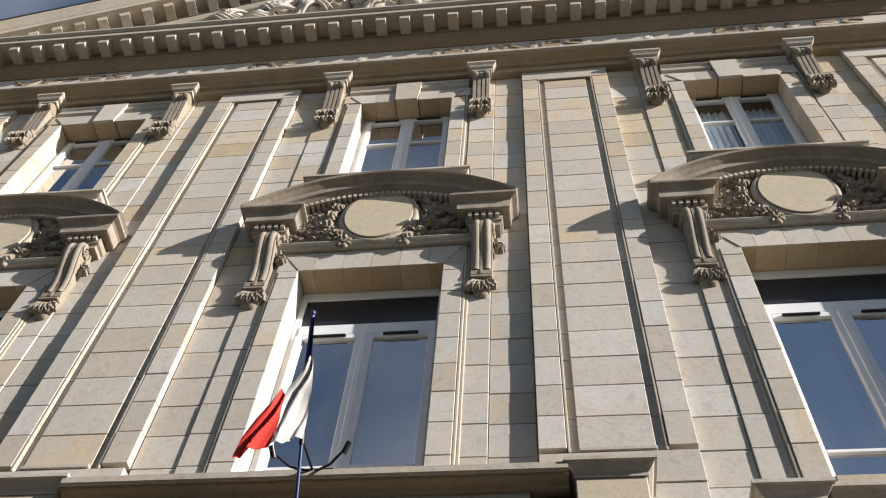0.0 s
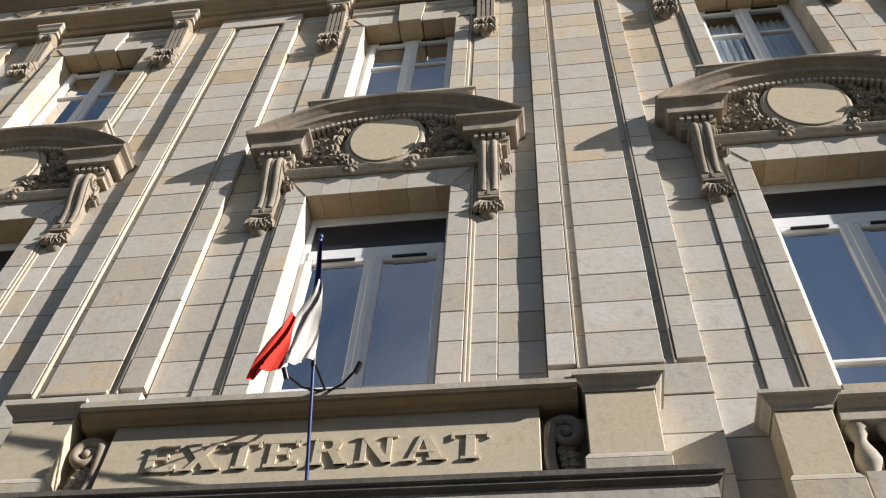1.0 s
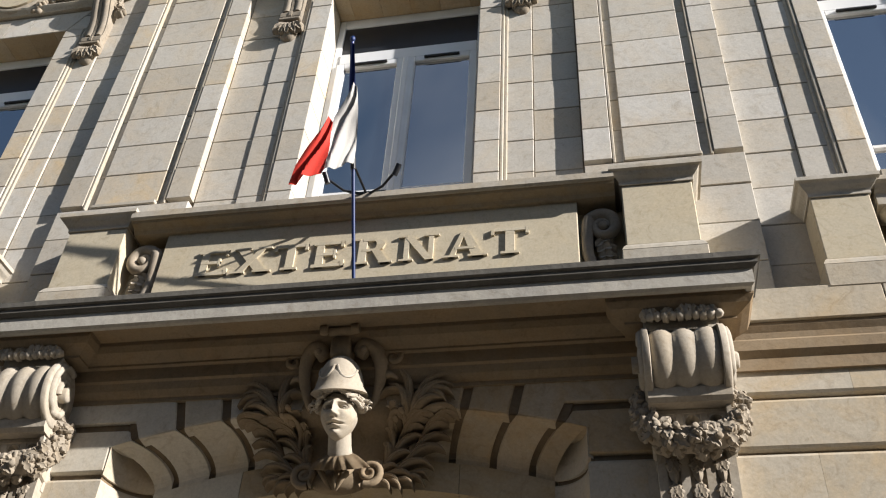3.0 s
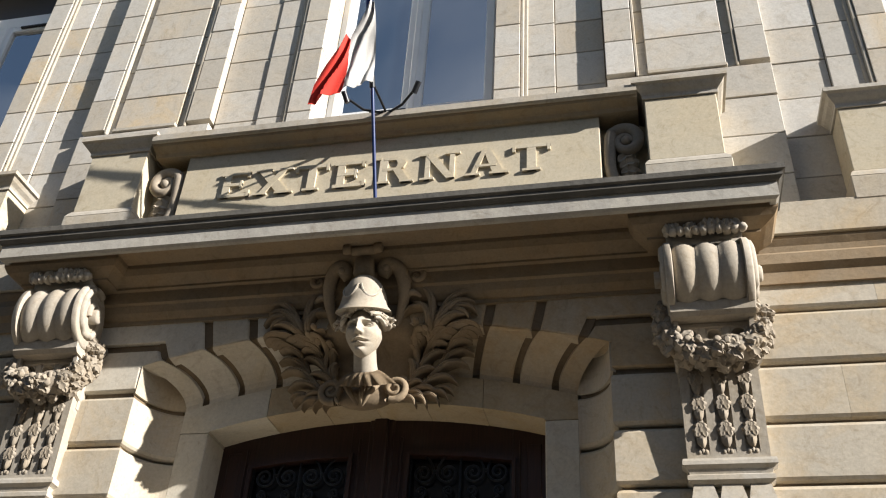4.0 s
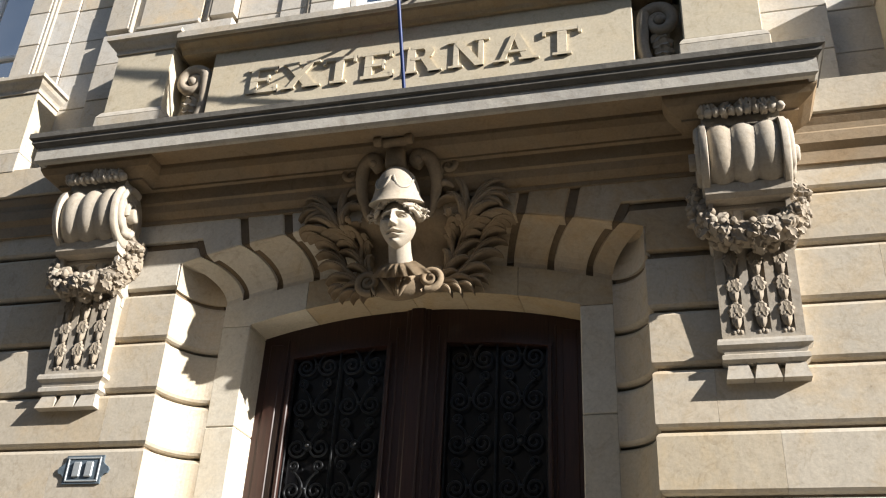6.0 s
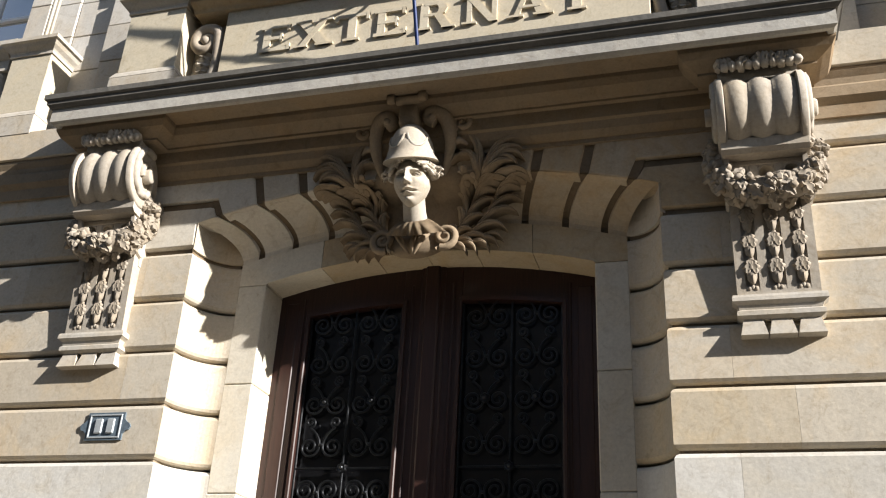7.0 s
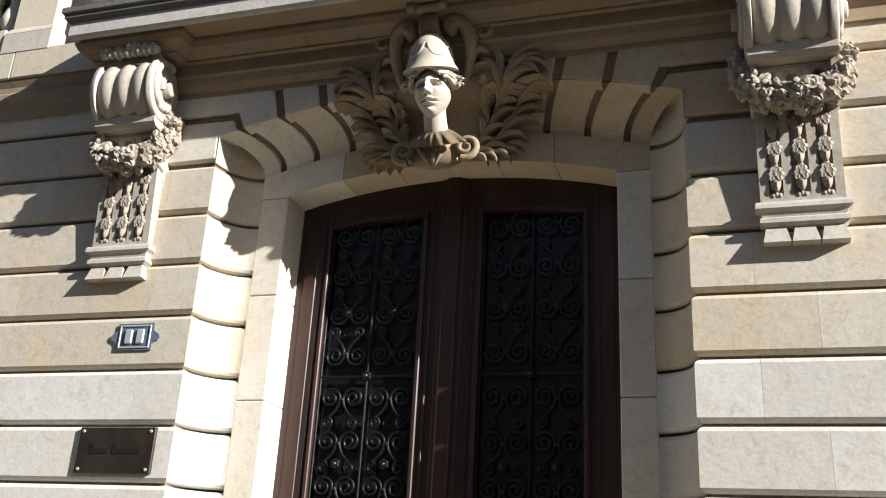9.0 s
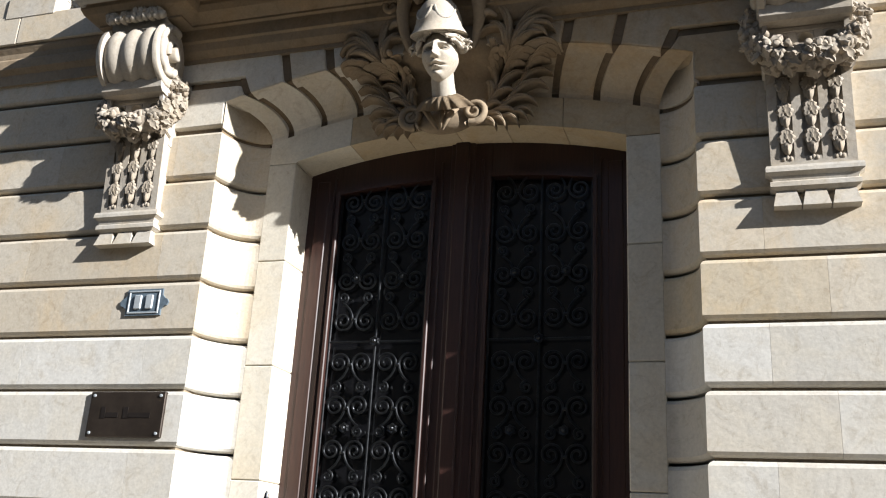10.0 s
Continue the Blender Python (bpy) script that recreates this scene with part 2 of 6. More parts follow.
def boxed(*a, bev=0.004):
    return box(bmesh.new(), *a, bev=bev)


def extrude_poly(pts, axis, a, b, bm=None):
    """A prism over a polygon of 2D points; axis x: points are (y, z); y: (x, z); z: (x, y)."""
    bm = bm or bmesh.new()

    def put(p, d):
        return {"x": (d, p[0], p[1]), "y": (p[0], d, p[1]), "z": (p[0], p[1], d)}[axis]
    lo = [bm.verts.new(put(p, a)) for p in pts]
    hi = [bm.verts.new(put(p, b)) for p in pts]
    n = len(pts)
    bm.faces.new(lo)
    bm.faces.new(hi)
    for i in range(n):
        bm.faces.new((lo[i], lo[(i + 1) % n], hi[(i + 1) % n], hi[i]))
    return bm


def moulding(path, profile, bm=None):
    """Sweeps a profile of (out, z) along a plan path of (x, y) with mitred corners; out is to the right of the way walked."""
    bm = bm or bmesh.new()
    rings = []
    n = len(path)
    for i, p in enumerate(path):
        p = Vector(p)
        dirs = []
        if i > 0:
            dirs.append((p - Vector(path[i - 1])).normalized())
        if i < n - 1:
            dirs.append((Vector(path[i + 1]) - p).normalized())
        ns = [Vector((d.y, -d.x)) for d in dirs]
        if len(ns) == 2:
            m = (ns[0] + ns[1])
            m = m / max(0.2, m.dot(ns[0]))
        else:
            m = ns[0]
        rings.append([bm.verts.new((p.x + m.x * o, p.y + m.y * o, z)) for o, z in profile])
    k = len(profile)
    for a, b in zip(rings, rings[1:]):
        for j in range(k):
            bm.faces.new((a[j], a[(j + 1) % k], b[(j + 1) % k], b[j]))
    bm.faces.new(rings[0])
    bm.faces.new(rings[-1])
    return bm


def tube(bm, pts, r, sides=6, taper=None):
    rings = []
    for i, p in enumerate(pts):
        p = Vector(p)
        d = (Vector(pts[min(i + 1, len(pts) - 1)]) - Vector(pts[max(i - 1, 0)])).normalized()
        up = Vector((0, 1, 0)) if abs(d.y) < 0.9 else Vector((1, 0, 0))
        u = d.cross(up).normalized()
        w = d.cross(u)
        rr = r if taper is None else r * taper(i / (len(pts) - 1))
        rings.append([bm.verts.new(p + rr * (math.cos(a) * u + math.sin(a) * w)) for a in [2 * math.pi * s / sides for s in range(sides)]])
    for a, b in zip(rings, rings[1:]):
        for j in range(sides):
            bm.faces.new((a[j], a[(j + 1) % sides], b[(j + 1) % sides], b[j]))
    bm.faces.new(rings[0])
    bm.faces.new(rings[-1])
    return bm


def lathe(bm, profile, centre, sides=16, axis="z"):
    rings = []
    for r, h in profile:
        ring = []
        for s in range(sides):
            a = 2 * math.pi * s / sides
            u, v = r * math.cos(a), r * math.sin(a)
            co = {"z": (u, v, h), "y": (u, h, v), "x": (h, u, v)}[axis]
            ring.append(bm.verts.new(Vector(centre) + Vector(co)))
        rings.append(ring)
    for a, b in zip(rings, rings[1:]):
        for j in range(sides):
            bm.faces.new((a[j], a[(j + 1) % sides], b[(j + 1) % sides], b[j]))
    bm.faces.new(rings[0])
    bm.faces.new(rings[-1])
    return bm


def blob(bm, c, r, seg=8, rings=5, rough=0.0, turn=None):
    """A small rounded lump with radii r."""
    m = turn or Matrix.Identity(3)
    rows = []
    for i in range(1, rings):
        t = math.pi * i / rings
        row = []
        for j in range(seg):
            a = 2 * math.pi * j / seg
            v = Vector((r[0] * math.sin(t) * math.cos(a), r[1] * math.sin(t) * math.sin(a), r[2] * math.cos(t)))
            if rough:
                v *= 1 + rough * random.uniform(-1, 1)
            row.append(bm.verts.new(Vector(c) + m @ v))
        rows.append(row)
    top = bm.verts.new(Vector(c) + m @ Vector((0, 0, r[2])))
    bot = bm.verts.new(Vector(c) + m @ Vector((0, 0, -r[2])))
    for a, b in zip(rows, rows[1:]):
        for j in range(seg):
            bm.faces.new((a[j], a[(j + 1) % seg], b[(j + 1) % seg], b[j]))
    for j in range(seg):
        bm.faces.new((top, rows[0][j], rows[0][(j + 1) % seg]))
        bm.faces.new((bot, rows[-1][(j + 1) % seg], rows[-1][j]))
    return bm


BLOCKS = {}


def stone_block(w, h, d, bev):
    """A shared mesh of a stone with chamfered front edges; its front lower corner is the origin and it reaches back to +y."""
    key = (round(w, 3), round(h, 3), round(d, 3), bev)
    if key not in BLOCKS:
        verts = [(bev, 0, bev), (w - bev, 0, bev), (w - bev, 0, h - bev), (bev, 0, h - bev),
                 (0, bev, 0), (w, bev, 0), (w, bev, h), (0, bev, h), (0, d, 0), (w, d, 0), (w, d, h), (0, d, h)]
        faces = [(0, 1, 2, 3)]
        for i in range(4):
            j = (i + 1) % 4
            faces += [(i, 4 + i, 4 + j, j), (4 + i, 8 + i, 8 + j, 4 + j)]
        faces.append((11, 10, 9, 8))
        me = bpy.data.meshes.new("stone")
        me.from_pydata(verts, [], faces)
        BLOCKS[key] = me
    return BLOCKS[key]


def put_block(parent, x, y, z, w, h, d, bev, material):
    # iron has stained many of the upper stones ochre
    if material is STONE and random.random() < min(0.65, max(0.08, (z - 9.5) * 0.2)):
        material = WARMST
    me = stone_block(w, h, d, bev)
    if not me.materials:
        me.materials.append(material)
    elif me.materials[0] != material:
        k = (round(w, 3), round(h, 3), round(d, 3), bev, material.name)
        if k not in BLOCKS:
            BLOCKS[k] = me.copy()
            BLOCKS[k].materials[0] = material
        me = BLOCKS[k]
    o = new("stone_block", me)
    o.location = (x, y + random.uniform(-0.0025, 0.0025), z)
    o.rotation_euler = (random.uniform(-0.002, 0.002), 0, random.uniform(-0.003, 0.003))
    o.parent = parent
    return o


# ---------- plan ----------
BAY = 4.42                      # spacing of the window axes
COURSE, C0 = 0.3645, 6.795      # upper ashlar course and one of its joints
GCOURSE = 0.352                 # ground-floor course
WALL = -0.35                    # face of the rusticated ground floor
STRIP = -0.148                   # upper wall between pilasters and windows
PIL = -0.22                     # face of the pilasters
TOPZ = 14.30                    # underside of the entablature
HALF = 7.45                     # half width of the front


def courses(z0, z1, step=COURSE, base=C0, least=0.06):
    """The stone courses between two heights: lists of (low, high)."""
    k = math.floor((z0 - base) / step)
    out = []
    while base + k * step < z1 - 1e-6:
        a, b = max(z0, base + k * step), min(z1, base + (k + 1) * step)
        if b - a > least:
            out.append((a, b))
        k += 1
    return out


GAP = 0.007


def stone_column(parent, x0, x1, y, z0, z1, depth=0.1, bev=0.004, material=None, split=0.0):
    """Stones stacked between x0 and x1, with thin joints; split: width past which a course is cut by an upright joint."""
    for n, (a, b) in enumerate(courses(z0, z1)):
        cuts = [x0, x1]
        if split and x1 - x0 > split:
            cuts = [x0, x0 + (x1 - x0) * (0.36 if n % 2 else 0.62), x1]
        for u, v in zip(cuts, cuts[1:]):
            put_block(parent, u + GAP / 2, y, a + GAP / 2, v - u - GAP, b - a - GAP, depth, bev, material or STONE)


# ---------- ground and the far side of the street ----------
tagged(link_mesh("ground", extrude_poly([(-400, -400), (400, -400), (400, 400), (-400, 400)], "z", -0.35, -0.14), ASPHALT), "dark grey asphalt street in front of the building", "road", kind="structure")
tagged(link_mesh("pavement", boxed(-40, 40, -2.6, 1.5, -0.3, 0.0, bev=0.02), PAVING), "pale grey concrete pavement along the facade", "pavement", kind="structure")
# Unseen wall, added to cut low sky and keep the door glass dark.
tagged(link_mesh("wall_opposite", boxed(-40, 40, -10.3, -9.8, -0.3, 9.0, bev=0.02), RENDERED), "unseen plain wall across the street that blocks low sky light", "wall", kind="structure")
# backing of the whole front: ground floor and upper floors, with the openings left free
core = bmesh.new()
for s in (-1, 1):
    box(core, *sorted((s * 1.56, s * HALF)), -0.312, 0.6, -0.3, 4.95)
box(core, -1.56, 1.56, -0.04, 0.6, 4.40, 4.95)
tagged(link_mesh("wall_ground_core", core, MORTAR), "mortar bed behind the rusticated ground floor stones", "wall", kind="structure")
core = bmesh.new()
edges = [-HALF]
for c in (-BAY, 0, BAY):
    edges += [c - 0.80, c + 0.80]
edges.append(HALF)
for a, b in zip(edges[0::2], edges[1::2]):
    box(core, a, b, STRIP + 0.012, 0.6, 4.95, 16.2)
for c in (-BAY, 0, BAY):
    box(core, c - 0.80, c + 0.80, STRIP + 0.012, 0.6, 4.95, 6.42)
    box(core, c - 0.80, c + 0.80, STRIP + 0.012, 0.6, 9.56, 11.22)
    box(core, c - 0.80, c + 0.80, STRIP + 0.012, 0.6, 13.75, 16.2)
tagged(link_mesh("wall_upper_core", core, MORTAR), "mortar bed behind the upper ashlar stones", "wall", kind="structure")
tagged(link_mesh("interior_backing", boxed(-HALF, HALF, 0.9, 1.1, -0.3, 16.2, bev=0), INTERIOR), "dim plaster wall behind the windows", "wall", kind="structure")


# ---------- entrance surround ----------
def zi(x):
    return 4.63 - (5.5 - math.sqrt(5.5 ** 2 - x * x))


def zf(x):
    return 4.42 - (4.42 - math.sqrt(4.42 ** 2 - x * x))


def zc(x):
    return 4.22 - (4.18 - math.sqrt(4.18 ** 2 - x * x))


wall_ground = empty("wall_ground", "rusticated beige limestone ground floor wall with deep rounded joints", "wall", kind="structure")


def layered(outline, inset, z0, z1, bev, back):
    """A stone over a plan outline; the points of inset are the outline drawn in by bev, for rounded upper and lower edges."""
    bm = bmesh.new()
    rows = []
    for z, pts in ((z0, inset), (z0 + bev * 0.35, [(a[0] * 0.4 + b[0] * 0.6, a[1] * 0.4 + b[1] * 0.6) for a, b in zip(inset, outline)]), (z0 + bev, outline),
                   (z1 - bev, outline), (z1 - bev * 0.35, [(a[0] * 0.4 + b[0] * 0.6, a[1] * 0.4 + b[1] * 0.6) for a, b in zip(inset, outline)]), (z1, inset)):
        rows.append([bm.verts.new((p[0], p[1], z)) for p in list(pts) + back])
    n = len(rows[0])
    bm.faces.new(rows[0])
    bm.faces.new(rows[-1])
    for a, b in zip(rows, rows[1:]):
        for i in range(n):
            bm.faces.new((a[i], a[(i + 1) % n], b[(i + 1) % n], b[i]))
    return bm


BV = 0.026
ARC = tuple(range(6, 91, 6))
for s in (-1, 1):
    for k in range(13):
        z0, z1 = -0.012 + GCOURSE * k + 0.009, -0.012 + GCOURSE * (k + 1) - 0.009
        first = 2.16 if k % 2 == 0 else 1.86
        if k == 12:
            continue
        cove = [(1.53, WALL)] + [(1.312 + 0.218 * math.cos(t), WALL + 0.30 * math.sin(t)) for t in [radians(a) for a in ARC]]
        ins = [(1.53 + BV, WALL + BV)] + [(x + BV * math.cos(t), y + BV * math.sin(t)) for (x, y), t in zip(cove[1:], [radians(a) for a in ARC])]
        o = [(first - 0.0012, WALL), (1.545, WALL)] + cove
        i = [(first - 0.0012, WALL + BV), (1.545 + BV, WALL + BV)] + ins
        i[2] = (1.53 + BV, WALL + BV * 1.05)
        b = [(1.312, 0.1), (first - 0.0012, 0.1)]
        flip = lambda pts: [(s * x, y) for x, y in pts]
        me_ob = part("corner_stone", layered(flip(o), flip(i), z0, z1, BV, flip(b)), OCHRE if (s, k) == (1, 8) else (RUST if k > 7 else LOWST), wall_ground)
        x = first
        n = 0
        while x < HALF - 0.05:
            w = min(HALF - x, (1.12, 0.94, 1.3, 1.05)[(k * 3 + n) % 4])
            oo = [(x + 0.0, WALL), (x + w - 0.0012, WALL)]
            ob_ = layered(flip(oo), flip([(x, WALL + BV), (x + w - 0.0012, WALL + BV)]), z0, z1, BV, flip([(x + w - 0.0012, -0.1), (x, -0.1)]))
            part("wall_stone", ob_, RUST if k > 7 else LOWST, wall_ground)
            x += w
            n += 1


def voussoir(face, x0, x1, s, sink=0.0):
    """An arch stone: the wall face over a polygon of (x, z), and below it the hollow cove back to the door surround."""
    bm = bmesh.new()
    pts = [(s * x, z) for x, z in face]
    cx, cz = sum(p[0] for p in pts) / len(pts), sum(p[1] for p in pts) / len(pts)
    b = bmesh.new()
    rows = []
    for y, k in ((WALL + BV, 0.0), (WALL + 0.005, 0.012), (WALL, 0.022), ):
        ring = []
        for x, z in pts:
            dx, dz = cx - x, cz - z
            L = math.hypot(dx, dz)
            ring.append(b.verts.new((x + dx / L * k, y, z + dz / L * k)))
        rows.append(ring)
    rows.insert(0, [b.verts.new((x, -0.1, z)) for x, z in pts])
    n = len(pts)
    for p, q in zip(rows, rows[1:]):
        for i in range(n):
            b.faces.new((p[i], p[(i + 1) % n], q[(i + 1) % n], q[i]))
    b.faces.new(rows[-1])
    b.faces.new(rows[0])
    join(bm, b)
    b = bmesh.new()
    slices = []
    for i in range(5):
        x = x0 + (x1 - x0) * i / 4
        xf = x * 1.312 / 1.53
        ring = []
        for t in [radians(a) for a in range(0, 91, 9)]:
            f = math.sin(t)
            ring.append(b.verts.new((s * (x + (xf - x) * f), WALL + 0.004 + 0.30 * f, zf(xf) + (zi(x) + 0.003 - zf(xf)) * math.cos(t))))
        ring.append(b.verts.new((s * xf, -0.04, zi(x) + 0.02)))
        ring.append(b.verts.new((s * x, WALL + 0.03, zi(x) + 0.02)))
        slices.append(ring)
    m = len(slices[0])
    for p, q in zip(slices, slices[1:]):
        for i in range(m):
            b.faces.new((p[i], p[(i + 1) % m], q[(i + 1) % m], q[i]))
    b.faces.new(slices[0])
    b.faces.new(slices[-1])
    join(bm, b)
    for v in bm.verts:
        v.co.y += sink
        v.co.z += 0.4 * sink
    return bm


G = 0.027
for s in (-1, 1):
    # Right arch half in the shade-browned stone, left half in a paler one.
    tone = PATINASHADE if s > 0 else PALEARCH
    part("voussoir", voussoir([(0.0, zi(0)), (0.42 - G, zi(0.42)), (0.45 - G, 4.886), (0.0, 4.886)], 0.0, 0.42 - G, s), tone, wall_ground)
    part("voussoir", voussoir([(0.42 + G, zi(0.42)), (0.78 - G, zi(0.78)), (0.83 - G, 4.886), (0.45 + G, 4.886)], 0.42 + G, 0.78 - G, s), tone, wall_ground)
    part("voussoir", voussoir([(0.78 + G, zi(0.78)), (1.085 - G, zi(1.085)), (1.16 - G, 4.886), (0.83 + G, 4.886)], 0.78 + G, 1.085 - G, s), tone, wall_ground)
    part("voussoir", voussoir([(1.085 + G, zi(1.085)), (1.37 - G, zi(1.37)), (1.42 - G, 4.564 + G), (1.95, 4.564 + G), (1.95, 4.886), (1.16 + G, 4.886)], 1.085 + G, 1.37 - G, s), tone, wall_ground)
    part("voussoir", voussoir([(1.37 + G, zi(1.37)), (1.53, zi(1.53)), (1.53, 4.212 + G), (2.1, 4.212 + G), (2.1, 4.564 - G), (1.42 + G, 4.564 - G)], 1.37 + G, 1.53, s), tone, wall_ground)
    # brown weathered beds of the joints
    for a, b, top in ((0.42, 0.45, 4.886), (0.78, 0.83, 4.886), (1.085, 1.16, 4.886), (1.37, 1.42, 4.60)):
        part("joint_bed", voussoir([(a - 0.05, zi(a - 0.05)), (a + 0.05, zi(a + 0.05)), (b + 0.05, top), (b - 0.05, top)], a - 0.05, a + 0.05, s, 0.018), JOINT, wall_ground)
    part("joint_bed", boxed(*sorted((s * 1.38, s * 2.10)), WALL + 0.032, -0.1, 4.53, 4.60, bev=0), JOINT, wall_ground)
    part("joint_bed", boxed(*sorted((s * 0.001, s * HALF)), WALL + 0.034, -0.1, 4.85, 4.925, bev=0), JOINT, wall_ground)
    for za, zb, xs in ((4.221, 4.555, 2.105), (4.573, 4.915, 1.955)):
        x = xs
        while x < HALF - 0.05:
            w = min(HALF - x, 1.12)
            flip = lambda pts: [(s * a, c) for a, c in pts]
            part("wall_stone", layered(flip([(x, WALL), (x + w - 0.0012, WALL)]), flip([(x, WALL + BV), (x + w - 0.0012, WALL + BV)]), za, zb, BV, flip([(x + w - 0.0012, -0.1), (x, -0.1)])), RUST, wall_ground)
            x += w
    cove = [(1.53, WALL)] + [(1.312 + 0.218 * math.cos(t), WALL + 0.30 * math.sin(t)) for t in [radians(a) for a in ARC]]
    part("corner_stone", extrude_poly([(s * a, c) for a, c in cove + [(1.312, 0.1), (1.56, 0.1), (1.56, WALL + 0.03)]], "z", 4.222, 4.50), RUST, wall_ground)
    inset = [(1.545, WALL + 0.02)] + [(1.332 + 0.213 * math.cos(t), WALL + 0.02 + 0.29 * math.sin(t)) for t in [radians(a) for a in ARC]]
    part("joint_bed", extrude_poly([(s * a, c) for a, c in inset + [(1.332, 0.1), (1.57, 0.1), (1.57, WALL + 0.04)]], "z", 4.19, 4.55), JOINT, wall_ground)
surround = empty("door_surround", "smooth pale limestone door surround with a flat segmental arch", "door surround", kind="structure")
for s in (-1, 1):
    zs = [0.0, 0.62, 1.28, 1.95, 2.66, 3.36, 4.06]
    for a, b in zip(zs, zs[1:]):
        part("jamb_stone", boxed(*sorted((s * 1.11, s * 1.315)), -0.05, 0.22, a + 0.002, b - 0.002, bev=0.006), PALEST, surround)
    xs = [0.0, 0.34, 0.72, 1.315]
    for a, b in zip(xs, xs[1:]):
        lo = [(s * min(x, 1.11 if x > 1.11 else x), zc(min(x, 1.11)) if x <= 1.11 else 4.06) for x in [a + (b - a) * i / 6 for i in range(7)]]
        if b > 1.2:
            lo = [(s * (a + (1.11 - a) * i / 6), zc(a + (1.11 - a) * i / 6)) for i in range(7)] + [(s * 1.11, 4.06), (s * 1.315, 4.06)]
        hi = [(s * (a + (b - a) * i / 6), zf(a + (b - a) * i / 6)) for i in range(6, -1, -1)]
        pts = [p for n_, p in enumerate(lo + hi) if n_ == 0 or math.hypot(p[0] - (lo + hi)[n_ - 1][0], p[1] - (lo + hi)[n_ - 1][1]) > 1e-4]
        c = (sum(p[0] for p in pts) / len(pts), sum(p[1] for p in pts) / len(pts))
        pts = [(x + (0.002 if x < c[0] else -0.002), z) for x, z in pts]
        # Crown and right half take the shade-toned stone, left end the pale one.
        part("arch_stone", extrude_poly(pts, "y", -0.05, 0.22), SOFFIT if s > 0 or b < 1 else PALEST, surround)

# ---------- the door ----------
door = empty("double_door", "closed dark red-brown varnished wooden double door with glazed leaves", "door", at=(0, 0.2, 0))


def dpart(name, bm, mat, parent=None, label="", smooth=False):
    """A part of the door, whose Empty stands at y = 0.2."""
    o = part(name, bm, mat, parent or door, label, smooth)
    if not parent or parent is door:
        o.location = (0, -0.2, 0)
    return o


for s in (-1, 1):
    span = lambda a, b: sorted((s * a, s * b))
    leaf = dpart("leaf", boxed(*span(0.872, 1.13), 0.21, 0.30, 0.0, 4.3), WOOD)
    part("stile", boxed(*span(0.05, 0.205), 0.21, 0.30, 0.0, 4.3), WOOD, leaf)
    top = [(s * 0.205, 3.965), (s * 0.43, 3.955), (s * 0.65, 3.935), (s * 0.872, 3.905), (s * 0.872, 4.3), (s * 0.205, 4.3)]
    part("top_rail", extrude_poly(top, "y", 0.212, 0.30), WOOD, leaf)
    part("bottom_rail", boxed(*span(0.205, 0.872), 0.212, 0.30, 0.0, 0.95), WOOD, leaf)
    # raised mouldings round the glass and along the outer stile
    for a, b, y, z0, z1 in ((0.872, 0.90, 0.185, 0.95, 3.93), (0.178, 0.205, 0.185, 0.95, 3.985), (0.915, 0.93, 0.197, 0.2, 4.05), (0.965, 1.06, 0.203, 0.2, 4.02), (0.13, 0.15, 0.197, 0.2, 4.1)):
        part("moulding", boxed(*span(a, b), y, 0.22, z0, z1, bev=0.006), WOOD, leaf)
    part("moulding", extrude_poly([(s * 0.178, 3.967), (s * 0.43, 3.957), (s * 0.65, 3.937), (s * 0.90, 3.903), (s * 0.90, 3.93), (s * 0.65, 3.965), (s * 0.43, 3.985), (s * 0.178, 3.995)], "y", 0.187, 0.22), WOOD, leaf)
    part("moulding", boxed(*span(0.178, 0.90), 0.185, 0.22, 0.93, 0.96, bev=0.006), WOOD, leaf)
    part("kick_panel", boxed(*span(0.28, 0.80), 0.195, 0.22, 0.2, 0.8, bev=0.012), WOOD, leaf)
    part("pane", boxed(*span(0.2, 0.88), 0.262, 0.27, 0.9, 4.0, bev=0), DOORGLASS, leaf)
dpart("cover_strip", boxed(-0.05, 0.05, 0.17, 0.29, 0.0, 4.28, bev=0.012), WOOD)
dpart("cover_strip", boxed(-0.085, 0.085, 0.195, 0.29, 0.0, 4.275, bev=0.01), WOOD)


# ---------- cornice over the door ----------
cornice = empty("door_cornice", "projecting moulded limestone cornice over the entrance with a blackened top edge", "cornice", kind="structure")
corona = [(-2.15, -0.2), (-2.15, -0.38), (2.15, -0.38), (2.15, -0.2)]
part("blackened_top", moulding(corona, [(-0.1, 5.40), (0.47, 5.275), (0.47, 5.235), (0.452, 5.225), (0.452, 5.20), (0.43, 5.178), (-0.1, 5.178)]), SOOT, cornice, "soot-blackened top edge")
part("fascia", moulding(corona, [(-0.1, 5.178), (0.418, 5.178), (0.418, 5.075), (0.40, 5.06), (0.37, 5.062), (0.362, 5.085), (-0.1, 5.085)]), FASCIA, cornice, "grey weathered fascia")
# Soffit and bed moulds take the shade-brown colour.
part("soffit", moulding(corona, [(-0.1, 5.10), (0.355, 5.10), (0.355, 5.078), (-0.1, 5.078)]), BROWN, cornice, "soffit in a brown that holds its shade")
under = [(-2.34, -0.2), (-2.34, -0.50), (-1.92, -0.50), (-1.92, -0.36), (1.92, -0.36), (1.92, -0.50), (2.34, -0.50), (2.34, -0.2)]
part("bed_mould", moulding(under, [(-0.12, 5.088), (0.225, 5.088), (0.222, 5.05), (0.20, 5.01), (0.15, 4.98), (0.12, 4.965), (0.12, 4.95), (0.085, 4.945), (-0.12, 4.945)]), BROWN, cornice)
